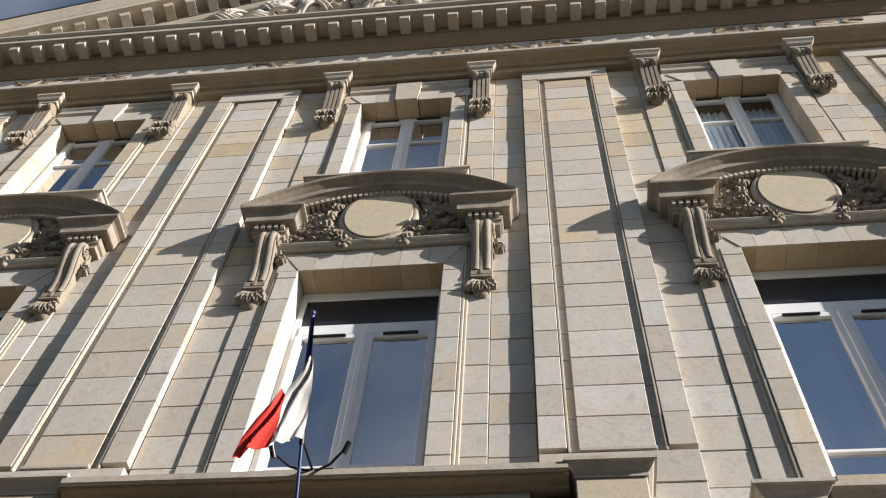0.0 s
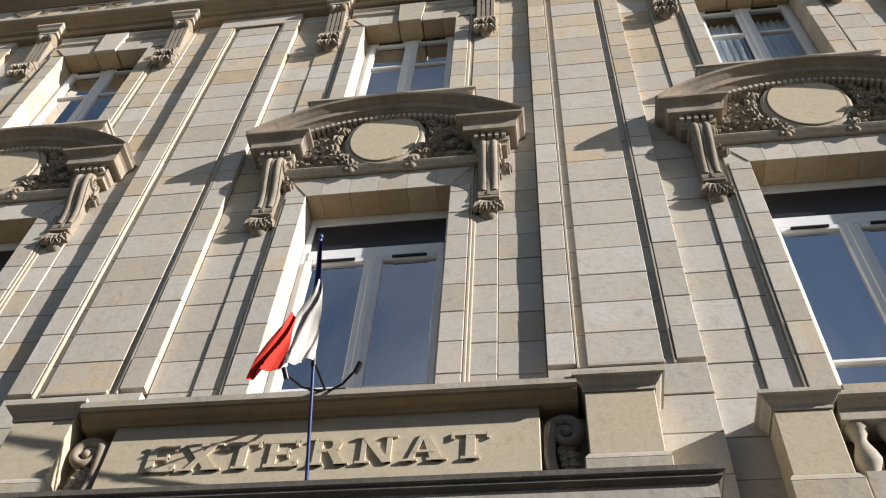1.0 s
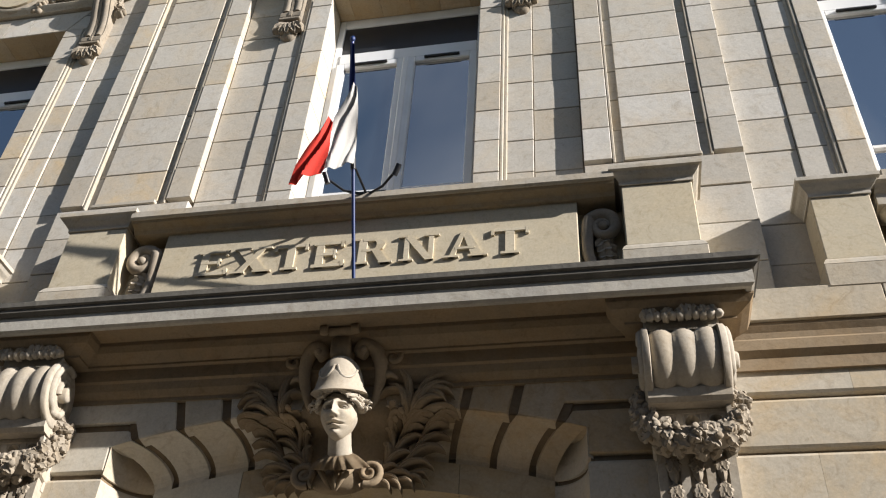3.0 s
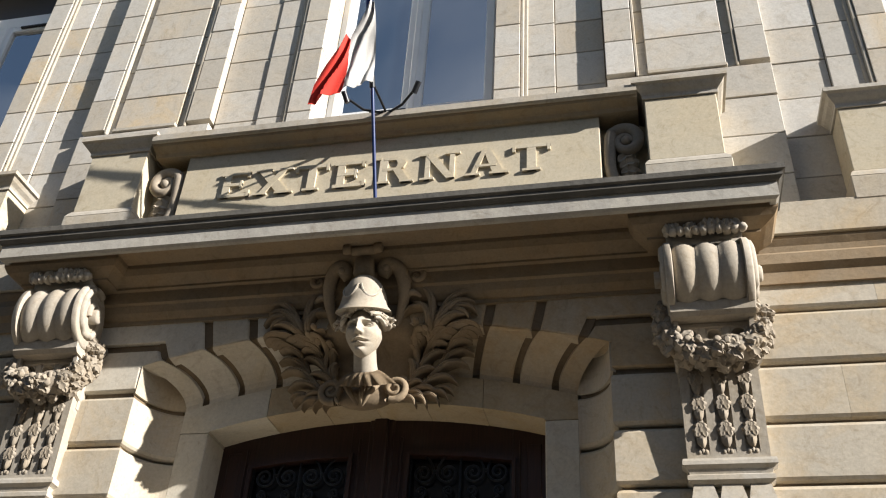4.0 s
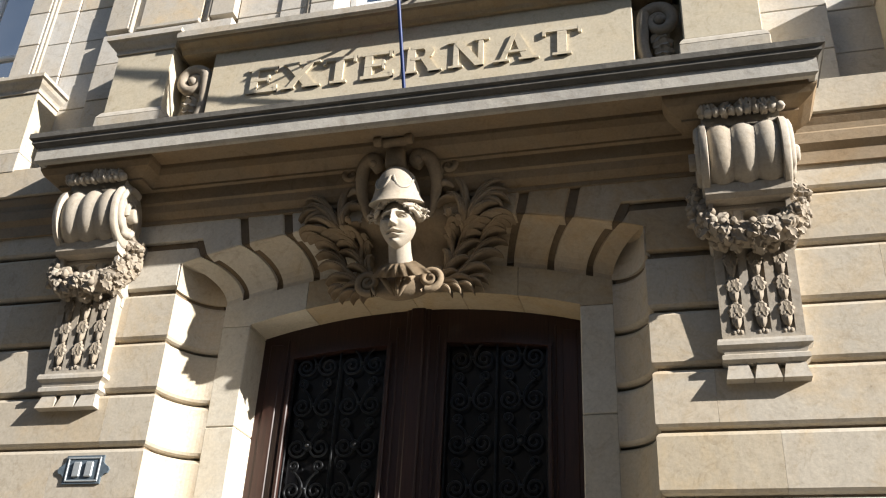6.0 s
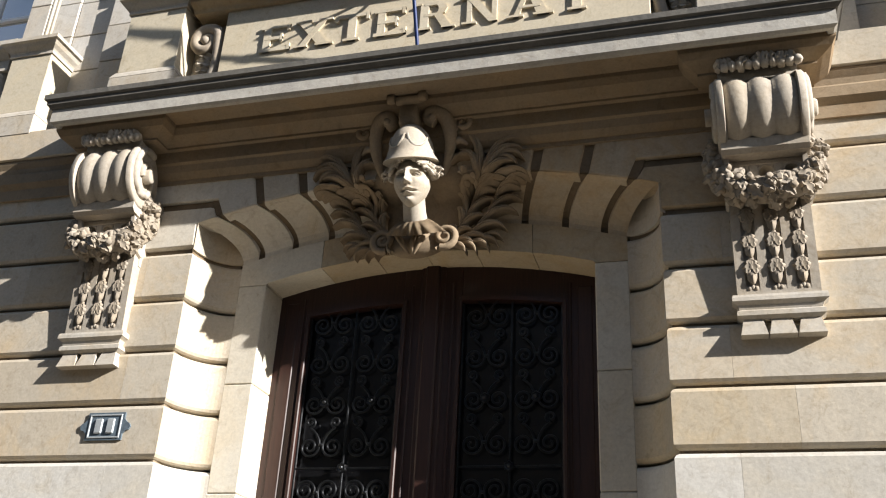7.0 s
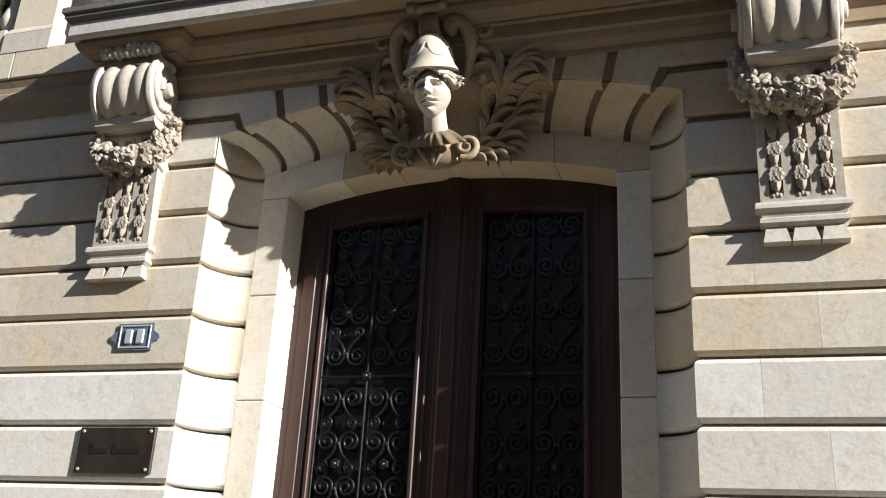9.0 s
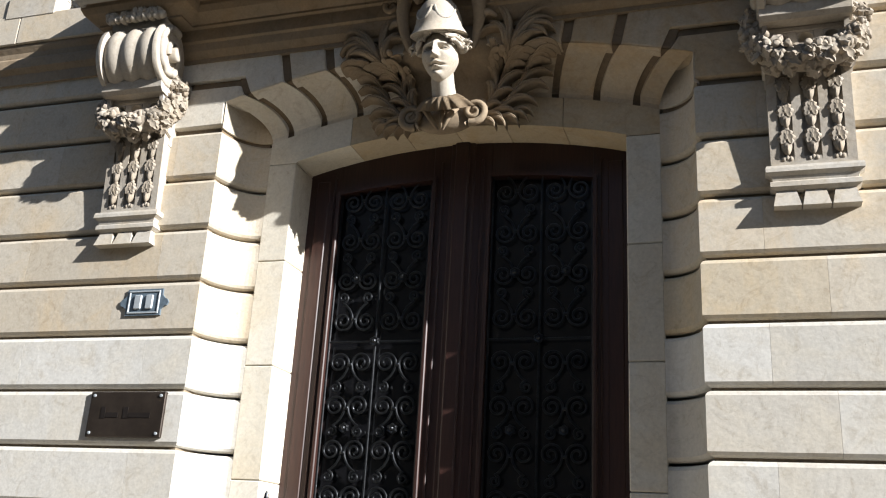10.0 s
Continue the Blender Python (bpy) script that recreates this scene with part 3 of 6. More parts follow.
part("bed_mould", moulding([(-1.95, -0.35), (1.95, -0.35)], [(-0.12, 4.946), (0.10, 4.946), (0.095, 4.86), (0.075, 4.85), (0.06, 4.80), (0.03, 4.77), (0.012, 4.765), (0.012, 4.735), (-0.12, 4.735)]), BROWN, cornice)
# string band to both sides
for s in (-1, 1):
    band = empty("string_band", "plain pale limestone string band with mouldings below", "string course", group="string bands", kind="structure")
    x = 2.36
    n = 0
    while x < HALF:
        w = min(HALF - x, (1.02, 1.3)[n % 2])
        part("band_stone", boxed(*sorted((s * x, s * (x + w - 0.004))), -0.43, -0.2, 5.055, 5.30, bev=0.006), RUST, band)
        x += w
        n += 1
    ends = sorted((s * 1.93, s * HALF))
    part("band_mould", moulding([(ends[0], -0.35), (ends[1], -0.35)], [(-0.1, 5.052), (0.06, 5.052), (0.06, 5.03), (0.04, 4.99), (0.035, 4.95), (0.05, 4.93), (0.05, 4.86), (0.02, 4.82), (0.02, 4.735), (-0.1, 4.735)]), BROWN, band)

# ---------- EXTERNAT parapet ----------
parapet = empty("parapet", "ochre limestone parapet with raised word EXTERNAT under moulded coping", "parapet", at=(0, -0.4, 5.25))


def ppart(name, bm, mat, parent=None, label="", smooth=False, base=None):
    base = base or parapet
    o = part(name, bm, mat, base, label, smooth)
    o.location = -base.location
    return o


ppart("panel", boxed(-1.55, 1.55, -0.44, -0.12, 5.28, 6.175, bev=0.006), PANELST)
ppart("backing", boxed(-1.87, 1.87, -0.30, -0.11, 5.28, 6.17, bev=0.004), PANELST)
ppart("coping", moulding([(-1.82, -0.40), (1.82, -0.40)], [(-0.28, 6.345), (0.175, 6.315), (0.185, 6.305), (0.185, 6.25), (0.172, 6.24), (-0.28, 6.24)]), TRIM, None, "moulded coping stone")
ppart("coping_soffit", moulding([(-1.82, -0.40), (1.82, -0.40)], [(-0.28, 6.24), (0.155, 6.24), (0.145, 6.222), (0.10, 6.205), (0.085, 6.195), (0.07, 6.17), (-0.28, 6.17)]), UNDERTONE, None, "underside of the coping, browned for its shade")


def letter(ch, x, w, z, h, y, t):
    """A raised serif capital; every stroke stands 2 mm off the next so that none lie in one plane."""
    bm = bmesh.new()
    T, th = w * 0.24, h * 0.12

    def bar(x0, x1, z0, z1, k):
        box(bm, x + x0, x + x1, y - t - 0.0015 * k, y + 0.004, z + z0, z + z1)

    def quad(p, k):
        extrude_poly([(x + a, z + b) for a, b in p], "y", y - t - 0.0015 * k, y + 0.004, bm)
    sf = 0.022
    if ch == "E":
        bar(0.02, 0.02 + T, 0, h, 0)
        bar(-0.005, w, 0, th, 1)
        bar(-0.005, w * 0.95, h - th, h, 1)
        bar(0.02, w * 0.72, h * 0.45, h * 0.45 + th * 0.9, 1)
        bar(w - 0.022, w, 0, th * 2.1, 2)
        bar(w * 0.95 - 0.022, w * 0.95, h - th * 2, h, 2)
        bar(w * 0.72 - 0.016, w * 0.72, h * 0.33, h * 0.66, 2)
    elif ch == "T":
        bar(w / 2 - T / 2, w / 2 + T / 2, 0, h, 0)
        bar(0, w, h - th, h, 1)
        bar(0, 0.022, h - th * 2.1, h, 2)
        bar(w - 0.022, w, h - th * 2.1, h, 2)
        bar(w / 2 - T, w / 2 + T, 0, th * 0.7, 2)
    elif ch == "X":
        quad([(w * 0.02, h), (w * 0.34, h), (w * 0.98, 0), (w * 0.66, 0)], 0)
        quad([(w * 0.70, h), (w * 0.88, h), (w * 0.28, 0), (w * 0.10, 0)], 1)
        for a, b in ((-0.01, 0.42), (0.62, 1.0)):
            bar(w * a, w * b, h - th * 0.6, h, 2)
        for a, b in ((0.0, 0.36), (0.58, 1.06)):
            bar(w * a, w * b, 0, th * 0.6, 2)
    elif ch == "N":
        bar(w * 0.10, w * 0.10 + T * 0.6, 0, h, 0)
        bar(w * 0.82, w * 0.82 + T * 0.6, 0, h, 0)
        quad([(w * 0.06, h), (w * 0.34, h), (w * 0.98, 0), (w * 0.74, 0)], 1)
        bar(-0.01, w * 0.38, 0, th * 0.6, 2)
        bar(w * 0.68, w * 1.12, h - th * 0.6, h, 2)
        bar(-0.02, w * 0.2, h - th * 0.6, h, 2)
    elif ch == "A":
        quad([(w * 0.40, h * 1.02), (w * 0.58, h * 1.02), (w * 0.98, 0), (w * 0.68, 0)], 0)
        quad([(w * 0.40, h), (w * 0.52, h), (w * 0.22, 0), (w * 0.08, 0)], 1)
        bar(w * 0.24, w * 0.76, h * 0.30, h * 0.30 + th * 0.7, 2)
        bar(-0.02, w * 0.34, 0, th * 0.6, 3)
        bar(w * 0.58, w * 1.08, 0, th * 0.6, 3)
    elif ch == "R":
        bar(0.02, 0.02 + T, 0, h, 0)
        outer = [(0.02 + T / 2, h), (w * 0.62, h), (w * 0.80, h * 0.93), (w * 0.88, h * 0.76), (w * 0.80, h * 0.57), (w * 0.62, h * 0.48), (0.02 + T / 2, h * 0.48)]
        inner = [(0.02 + T / 2, h - th * 0.9), (w * 0.55, h - th * 0.9), (w * 0.60, h * 0.84), (w * 0.62, h * 0.74), (w * 0.60, h * 0.64), (w * 0.55, h * 0.58), (0.02 + T / 2, h * 0.58)]
        for i in range(len(outer) - 1):
            quad([outer[i], outer[i + 1], inner[i + 1], inner[i]], 1)
        quad([(w * 0.48, h * 0.52), (w * 0.74, h * 0.52), (w * 1.04, 0), (w * 0.76, 0)], 2)
        bar(-0.012, 0.04 + T, 0, th * 0.6, 3)
        bar(w * 0.72, w * 1.12, 0, th * 0.5, 3)
        bar(-0.012, 0.03, h - th * 0.6, h, 3)
    return bm


LETTERS = (("E", -1.225, 0.235), ("X", -0.955, 0.285), ("T", -0.645, 0.255), ("E", -0.345, 0.235), ("R", -0.03, 0.245), ("N", 0.30, 0.245), ("A", 0.625, 0.275), ("T", 0.945, 0.265))
for ch, x, w in LETTERS:
    ppart("letter", letter(ch, x, w, 5.725, 0.235, -0.44, 0.016), PANELST)


def pedestal(s, x0, x1, top, group, f=-0.52, foot=5.60):
    e = empty("pedestal", "square limestone parapet pedestal with moulded base and cap", "pedestal", group, at=(s * (x0 + x1) / 2, -0.4, 5.28))
    put = lambda n_, b_, m_=TRIM, l_="": ppart(n_, b_, m_, None, l_, base=e)
    a, b = sorted((s * x0, s * x1))
    put("base", boxed(a - 0.035, b + 0.035, f - 0.035, -0.12, 5.28, foot, bev=0.006))
    put("base_mould", moulding([(a, -0.12), (a, f), (b, f), (b, -0.12)], [(-0.05, foot + 0.06), (0.005, foot + 0.06), (0.02, foot + 0.035), (0.034, foot), (-0.05, foot)]))
    put("die", boxed(a, b, f, -0.12, foot + 0.06, top - 0.14, bev=0.006), PANELST)
    put("cap", moulding([(a, -0.12), (a, f), (b, f), (b, -0.12)], [(-0.2, top + 0.02), (0.07, top), (0.08, top - 0.008), (0.08, top - 0.04), (0.06, top - 0.05), (0.045, top - 0.075), (0.02, top - 0.10), (0.012, top - 0.115), (0.012, top - 0.14), (-0.2, top - 0.14)]))
    return e


for s in (-1, 1):
    pedestal(s, 1.865, 2.345, 6.345, "entrance pedestals")
    pedestal(s, 3.11, 3.49, 6.20, "balustrade pedestals", -0.40, 5.46)
    pedestal(s, 5.35, 5.73, 6.20, "balustrade pedestals", -0.40, 5.46)
    rail = empty("balustrade", "limestone balustrade with turned balusters under a moulded rail", "balustrade", "balustrades", at=(s * 4.42, -0.4, 5.28))
    rp = lambda n_, b_, m_=TRIM, sm=False: ppart(n_, b_, m_, None, "", sm, base=rail)
    a, b = sorted((s * 3.49, s * 5.35))
    rp("handrail", moulding([(a + 0.045, -0.29), (b - 0.045, -0.29)], [(-0.14, 6.21), (0.14, 6.195), (0.155, 6.18), (0.155, 6.145), (0.13, 6.13), (0.10, 6.09), (0.085, 6.08), (0.085, 5.98), (-0.14, 5.98)]))
    rp("plinth", boxed(a + 0.045, b - 0.045, -0.42, -0.13, 5.28, 5.52, bev=0.006))
    for i in range(9):
        x = a + 0.14 + i * (b - a - 0.28) / 8
        prof = [(0.075, 5.52), (0.075, 5.55), (0.05, 5.56), (0.05, 5.58), (0.082, 5.64), (0.088, 5.69), (0.07, 5.76), (0.045, 5.83), (0.04, 5.86), (0.06, 5.90), (0.06, 5.925), (0.075, 5.94), (0.075, 5.98)]
        rp("baluster", lathe(bmesh.new(), [(r, z) for r, z in prof], (x, -0.29, 0), 14), TRIM, True)


# ---------- upper floors ----------
def pilaster(cx):
    e = empty("pilaster", "tall ashlar limestone pilaster with a raised centre panel", "pilaster", "pilasters", at=(cx, PIL, 5.3))
    holder = e

    def col(x0, x1, y, z0, z1, d=0.14, m=STONE, bev=0.004):
        for a, b in courses(z0, z1):
            o = put_block(holder, x0 + GAP / 2, y, a + GAP / 2, x1 - x0 - GAP, b - a - GAP, d, bev, m)
            o.location -= e.location
    w = 0.595
    col(cx - w, cx - 0.375, PIL, 6.75, 14.02, 0.18)
    col(cx + 0.375, cx + w, PIL, 6.75, 14.02, 0.18)
    col(cx - w, cx + w, PIL, 5.3, 6.75, 0.18)
    col(cx - 0.29, cx + 0.29, PIL + 0.02, 6.80, 13.98, 0.1)
    col(cx - 0.375 + 0.002, cx + 0.375 - 0.002, PIL + 0.046, 6.75, 14.0, 0.1)
    # head piece over the channel
    o = part("head_stone", boxed(cx - w, cx + w, PIL - 0.002, -0.06, 14.028, 14.31, bev=0.004), STONE, holder)
    o.location = -e.location
    bead = bmesh.new()
    for x in (cx - 0.372, cx + 0.352):
        box(bead, x, x + 0.02, PIL + 0.004, PIL + 0.06, 6.76, 14.01, 0.004)
    box(bead, cx - 0.372, cx + 0.372, PIL - 0.0055, PIL + 0.06, 14.003, 14.026, 0.004)
    o = part("bead", bead, TRIM, holder)
    o.location = -e.location
    o = part("panel_foot", boxed(cx - 0.29, cx + 0.29, PIL - 0.012, PIL + 0.08, 6.755, 6.795, bev=0.006), TRIM, holder)
    o.location = -e.location
    return e


for c in (-1.5, -0.5, 0.5, 1.5):
    pilaster(c * BAY)


def ashlar_bay(cx, n):
    """Wall, window surrounds and mouldings of one bay."""
    e = empty("wall_bay_%d" % n, "pale ashlar limestone wall bay with thin joints round two windows", "wall", kind="structure")
    for s in (-1, 1):
        def col(x0, x1, y, z0, z1, d, m=STONE):
            a, b = sorted((cx + s * x0, cx + s * x1))
            stone_column(e, a, b, y, z0, z1, d, material=m)
        col(1.23, 1.612, STRIP, 5.3, 14.3, 0.1)
        col(1.005, 1.23, STRIP - 0.015, 5.3, 9.9, 0.1)
        col(0.90, 1.23, STRIP - 0.015, 11.0, 14.3, 0.1)
        col(1.0, 1.23, STRIP - 0.013, 9.9, 11.0, 0.1)
        # jambs of both windows, deep enough to form the reveals
        col(0.745, 0.955, -0.198, 6.3, 9.47, 0.36)
        col(0.635, 0.83, -0.20, 11.25, 13.66, 0.36)
        col(0.748, 0.985, -0.190, 9.475, 9.86, 0.30)
        col(0.638, 0.90, -0.190, 13.665, 13.98, 0.30)
        bead = bmesh.new()
        x0, x1 = sorted((cx + s * 0.955, cx + s * 0.985))
        box(bead, x0, x1, -0.190, -0.08, 6.3, 9.79, 0.008)
        x0, x1 = sorted((cx + s * 0.983, cx + s * 1.015))
        box(bead, x0, x1, -0.176, -0.08, 6.3, 9.79, 0.008)
        x0, x1 = sorted((cx + s * 0.83, cx + s * 0.865))
        box(bead, x0, x1, -0.185, -0.08, 11.25, 13.95, 0.008)
        x0, x1 = sorted((cx + s * 0.863, cx + s * 0.90))
        box(bead, x0, x1, -0.155, -0.08, 11.25, 14.0, 0.008)
        part("bead", bead, TRIM, e)
    # splayed flat arches
    for x_half, ztop, z0, y, cuts in ((0.745, 9.79, 9.475, -0.198, (-1.28, -0.80, -0.40, 0.0, 0.40, 0.80, 1.28)), (0.635, 13.93, 13.665, -0.20, (-1.30, -0.70, -0.27, 0.27, 0.70, 1.30))):
        for a, b in zip(cuts, cuts[1:]):
            lo = (max(-1, a), min(1, b))
            pts = [(cx + lo[0] * x_half + 0.002, z0), (cx + lo[1] * x_half - 0.002, z0), (cx + b * x_half - 0.002, ztop), (cx + a * x_half + 0.002, ztop)]
            key = ztop > 12 and a < 0 < b
            if key:
                pts = [(cx - 0.155, z0 - 0.012), (cx + 0.155, z0 - 0.012), (cx + 0.185, 14.24), (cx - 0.185, 14.24)]
            o = part("keystone" if key else "lintel_stone", extrude_poly(pts, "y", y - (0.03 if key else 0), y + 0.012), STONE, e)
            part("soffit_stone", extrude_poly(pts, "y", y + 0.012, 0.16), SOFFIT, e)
    # lines of moulding over the upper window
    for s in (-1, 1):
        a, b = sorted((cx + s * 0.19, cx + s * 0.86))
        part("lintel_mould", moulding([(a, -0.12), (b, -0.12)], [(-0.03, 14.24), (0.10, 14.24), (0.10, 14.20), (0.075, 14.16), (0.06, 14.10), (0.085, 14.085), (0.085, 14.06), (0.05, 14.02), (0.05, 13.935), (-0.03, 13.935)]), TRIM, e)
    part("fill_stone", boxed(cx - 1.0, cx + 1.0, -0.13, 0.0, 9.88, 11.1, bev=0), STONE, e)
    part("upper_fill", boxed(cx - 0.92, cx + 0.92, -0.135, 0.0, 14.2, 14.32, bev=0), STONE, e)
    part("window_sill", boxed(cx - 0.745, cx + 0.745, -0.235, 0.2, 6.25, 6.44, bev=0.006), TRIM, e)


def window(cx, n, z0, z1, half, y, transom, curtain=False):
    e = empty("window_%d" % n, "white plastic-framed casement window with dark glass reflecting the sky", "window", kind="structure")
    f = 0.065
    fr = bmesh.new()
    for s in (-1, 1):
        a, b = sorted((cx + s * (half - f), cx + s * half))
        box(fr, a, b, y, y + 0.09, z0, z1, 0.005)
    box(fr, cx - half + f, cx + half - f, y + 0.001, y + 0.09, z1 - f - (0.06 if transom else 0.0), z1, 0.005)
    box(fr, cx - half + f, cx + half - f, y + 0.001, y + 0.09, z0, z0 + f, 0.005)
    part("window_frame", fr, PVC, e)
    ztop = z1 - f
    if transom:
        # dark blind box over a white transom
        part("blind_box", boxed(cx - half + f, cx + half - f, y + 0.02, y + 0.06, 8.90, z1 - f - 0.06, bev=0), DARKBOX, e, "dark glazed strip over the transom")
        part("transom", boxed(cx - half + f, cx + half - f, y - 0.012, y + 0.09, 8.74, 8.905, bev=0.01), PVC, e)
        ztop = 8.74
    for s in (-1, 1):
        a, b = sorted((cx + s * 0.012, cx + s * (half - f + 0.01)))
        sash = bmesh.new()
        g = 0.075
        box(sash, a, a + g, y - 0.022, y + 0.05, z0 + f, ztop, 0.008)
        box(sash, b - g, b, y - 0.022, y + 0.05, z0 + f, ztop, 0.008)
        box(sash, a + g, b - g, y - 0.02, y + 0.05, ztop - g, ztop, 0.008)
        box(sash, a + g, b - g, y - 0.02, y + 0.05, z0 + f, z0 + f + g, 0.008)
        bars = (6.98,) if transom else (12.86,)
        for zb in bars:
            box(sash, a + g, b - g, y - 0.019, y + 0.05, zb - 0.02, zb + 0.02, 0.006)
        sash_ob = part("sash", sash, PVC, e)
        part("pane", boxed(a + g - 0.01, b - g + 0.01, y + 0.012, y + 0.02, z0 + f + g - 0.01, ztop - g + 0.01, bev=0), CLEAR if curtain else GLASS, sash_ob).visible_shadow = not curtain
        m = (a + b) / 2
        part("vent", boxed(m - 0.17, m + 0.17, y - 0.045, y - 0.018, ztop - 0.052, ztop - 0.026, bev=0.005), BLACK, sash_ob, "black trickle vent")
    part("cover_strip", boxed(cx - 0.03, cx + 0.03, y - 0.034, y + 0.03, z0 + f, ztop, bev=0.01), PVC, e)
    return e


for n, c in enumerate((-BAY, 0, BAY)):
    ashlar_bay(c, n + 1)
    window(c, 2 * n + 1, 6.44, 9.47, 0.745, 0.10, True)
    window(c, 2 * n + 2, 11.28, 13.66, 0.635, 0.08, False, n == 2)

# ---------- main entablature ----------
ent = empty("entablature", "moulded limestone entablature with a lettered frieze and rows of modillions", "entablature", kind="structure")
front_line = [(-HALF, -0.1), (-HALF, -0.2), (HALF, -0.2), (HALF, -0.1)]
part("architrave_fillet", moulding(front_line, [(-0.2, 14.68), (0.20, 14.66), (0.27, 14.635), (0.27, 14.575), (0.255, 14.565), (-0.2, 14.565)]), TRIM, ent)
part("architrave", moulding(front_line, [(-0.2, 14.565), (0.215, 14.565), (0.20, 14.545), (0.13, 14.505), (0.11, 14.49), (0.11, 14.43), (0.06, 14.42), (0.06, 14.30), (-0.2, 14.30)]), UNDERTONE, ent)
x = -HALF
n = 0
while x < HALF - 0.01:
    w = min(HALF - x, (1.25, 0.98, 1.4)[n % 3])
    part("frieze_stone", boxed(x, x + w - 0.004, -0.21, 0.1, 14.62, 15.62, bev=0.003), STONE, ent)
    x += w
    n += 1
# Bed mould and soffit browned for the deep shade between modillions.
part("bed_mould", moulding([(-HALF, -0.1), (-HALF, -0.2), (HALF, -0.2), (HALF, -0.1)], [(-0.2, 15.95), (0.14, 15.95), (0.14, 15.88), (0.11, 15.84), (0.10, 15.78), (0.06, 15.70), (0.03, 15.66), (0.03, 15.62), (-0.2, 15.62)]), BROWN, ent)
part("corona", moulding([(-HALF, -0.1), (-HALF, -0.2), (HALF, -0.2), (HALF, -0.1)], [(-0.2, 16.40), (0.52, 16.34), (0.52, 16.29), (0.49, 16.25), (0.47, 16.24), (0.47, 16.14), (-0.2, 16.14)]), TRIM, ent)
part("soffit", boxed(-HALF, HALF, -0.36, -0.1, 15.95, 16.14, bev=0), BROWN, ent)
mod = bmesh.new()
box(mod, -0.085, 0.085, -0.62, -0.35, 15.97, 16.10, 0.008)
box(mod, -0.10, 0.10, -0.635, -0.35, 16.10, 16.139, 0.006)
proto = part("modillion", mod, TRIM, ent)
proto.location = (-18.5 * 0.385, 0, 0)
for i in range(1, 38):
    o = new("modillion", proto.data)
    o.parent = ent
    o.location = ((i - 18.5) * 0.385, 0, 0)

# net curtains behind the upper window of the third bay
for s in (-1, 1):
    cur = bmesh.new()
    for back in (0.0, 0.004):
        row = [[cur.verts.new((BAY + s * (0.06 + 0.5 * i / 40), 0.24 + back + 0.02 * math.sin(i * 0.9) + 0.008 * math.sin(i * 2.3), z)) for i in range(41)] for z in (11.35, 13.5)]
        for i in range(40):
            cur.faces.new((row[0][i], row[0][i + 1], row[1][i + 1], row[1][i]))
    tagged(link_mesh("net_curtain", cur, CURTAIN, smooth=True), "pale net curtain in soft folds behind the upper window", "curtain", "net curtains")


# ---------- carving helpers ----------
def carved_leaf(bm, c, size, ang, u=None, v=None, lift=0.35, out=None):
    """A lobed carved leaf on a surface: c its root, u and v the surface's axes (default x and z), raised towards -y."""
    u, v = Vector(u or (1, 0, 0)), Vector(v or (0, 0, 1))
    n = u.cross(v).normalized()
    if (n.dot(Vector(out)) < 0) if out else n.y > 0:
        n = -n
    d = math.cos(ang) * u + math.sin(ang) * v
    w = -math.sin(ang) * u + math.cos(ang) * v
    c = Vector(c)
    prof = ((0.0, 0.06), (0.07, 0.24), (0.19, 0.35), (0.30, 0.31), (0.36, 0.22), (0.46, 0.34), (0.58, 0.40), (0.68, 0.32), (0.72, 0.20), (0.83, 0.22), (0.94, 0.14), (1.0, 0.0))
    cols = []
    for t, k in prof:
        h = lift * size * (0.35 + 0.65 * math.sin(math.pi * min(1.0, 0.12 + 0.80 * t)))
        row = []
        for q, up in ((-1.0, -0.35), (-1.0, 0.30), (-0.55, 1.0), (0.0, 0.70), (0.55, 1.0), (1.0, 0.30), (1.0, -0.35)):
            row.append(bm.verts.new(c + d * t * size + w * (q * k * size) + n * (h * up)))
        cols.append(row)
    for a, b in zip(cols, cols[1:]):
        for j in range(6):
            bm.faces.new((a[j], a[j + 1], b[j + 1], b[j]))
    return bm


def rosette(bm, c, r, petals=6, n=(0, -1, 0)):
    """A round carved flower facing -y."""
    for k in range(petals):
        a = 2 * math.pi * k / petals + random.uniform(-0.2, 0.2)
        blob(bm, (c[0] + 0.6 * r * math.cos(a), c[1], c[2] + 0.6 * r * math.sin(a)), (0.42 * r, 0.30 * r, 0.42 * r), 6, 4, 0.12)
    blob(bm, (c[0], c[1] - 0.15 * r, c[2]), (0.3 * r, 0.3 * r, 0.3 * r), 6, 4)
    return bm


def spiral(cx, cz, r0, r1, a0, turns, y, n=26, tilt=1):
    """Points of a flat spiral in the x-z plane."""
    return [(cx + (r0 + (r1 - r0) * t) * math.cos(a0 + tilt * 2 * math.pi * turns * t), y, cz + (r0 + (r1 - r0) * t) * math.sin(a0 + tilt * 2 * math.pi * turns * t)) for t in [i / n for i in range(n + 1)]]


def smooth_path(P, steps):
    """A smooth curve through control points."""
    m = len(P) - 1
    out = []
    for i in range(steps + 1):
        q = i / steps * m
        k = min(int(q), m - 1)
        f = q - k
        p0, p1, p2, p3 = P[max(k - 1, 0)], P[k], P[k + 1], P[min(k + 2, m)]
        out.append(0.5 * ((2 * p1) + (p2 - p0) * f + (2 * p0 - 5 * p1 + 4 * p2 - p3) * f * f + (3 * p1 - p0 - 3 * p2 + p3) * f ** 3))
    return out


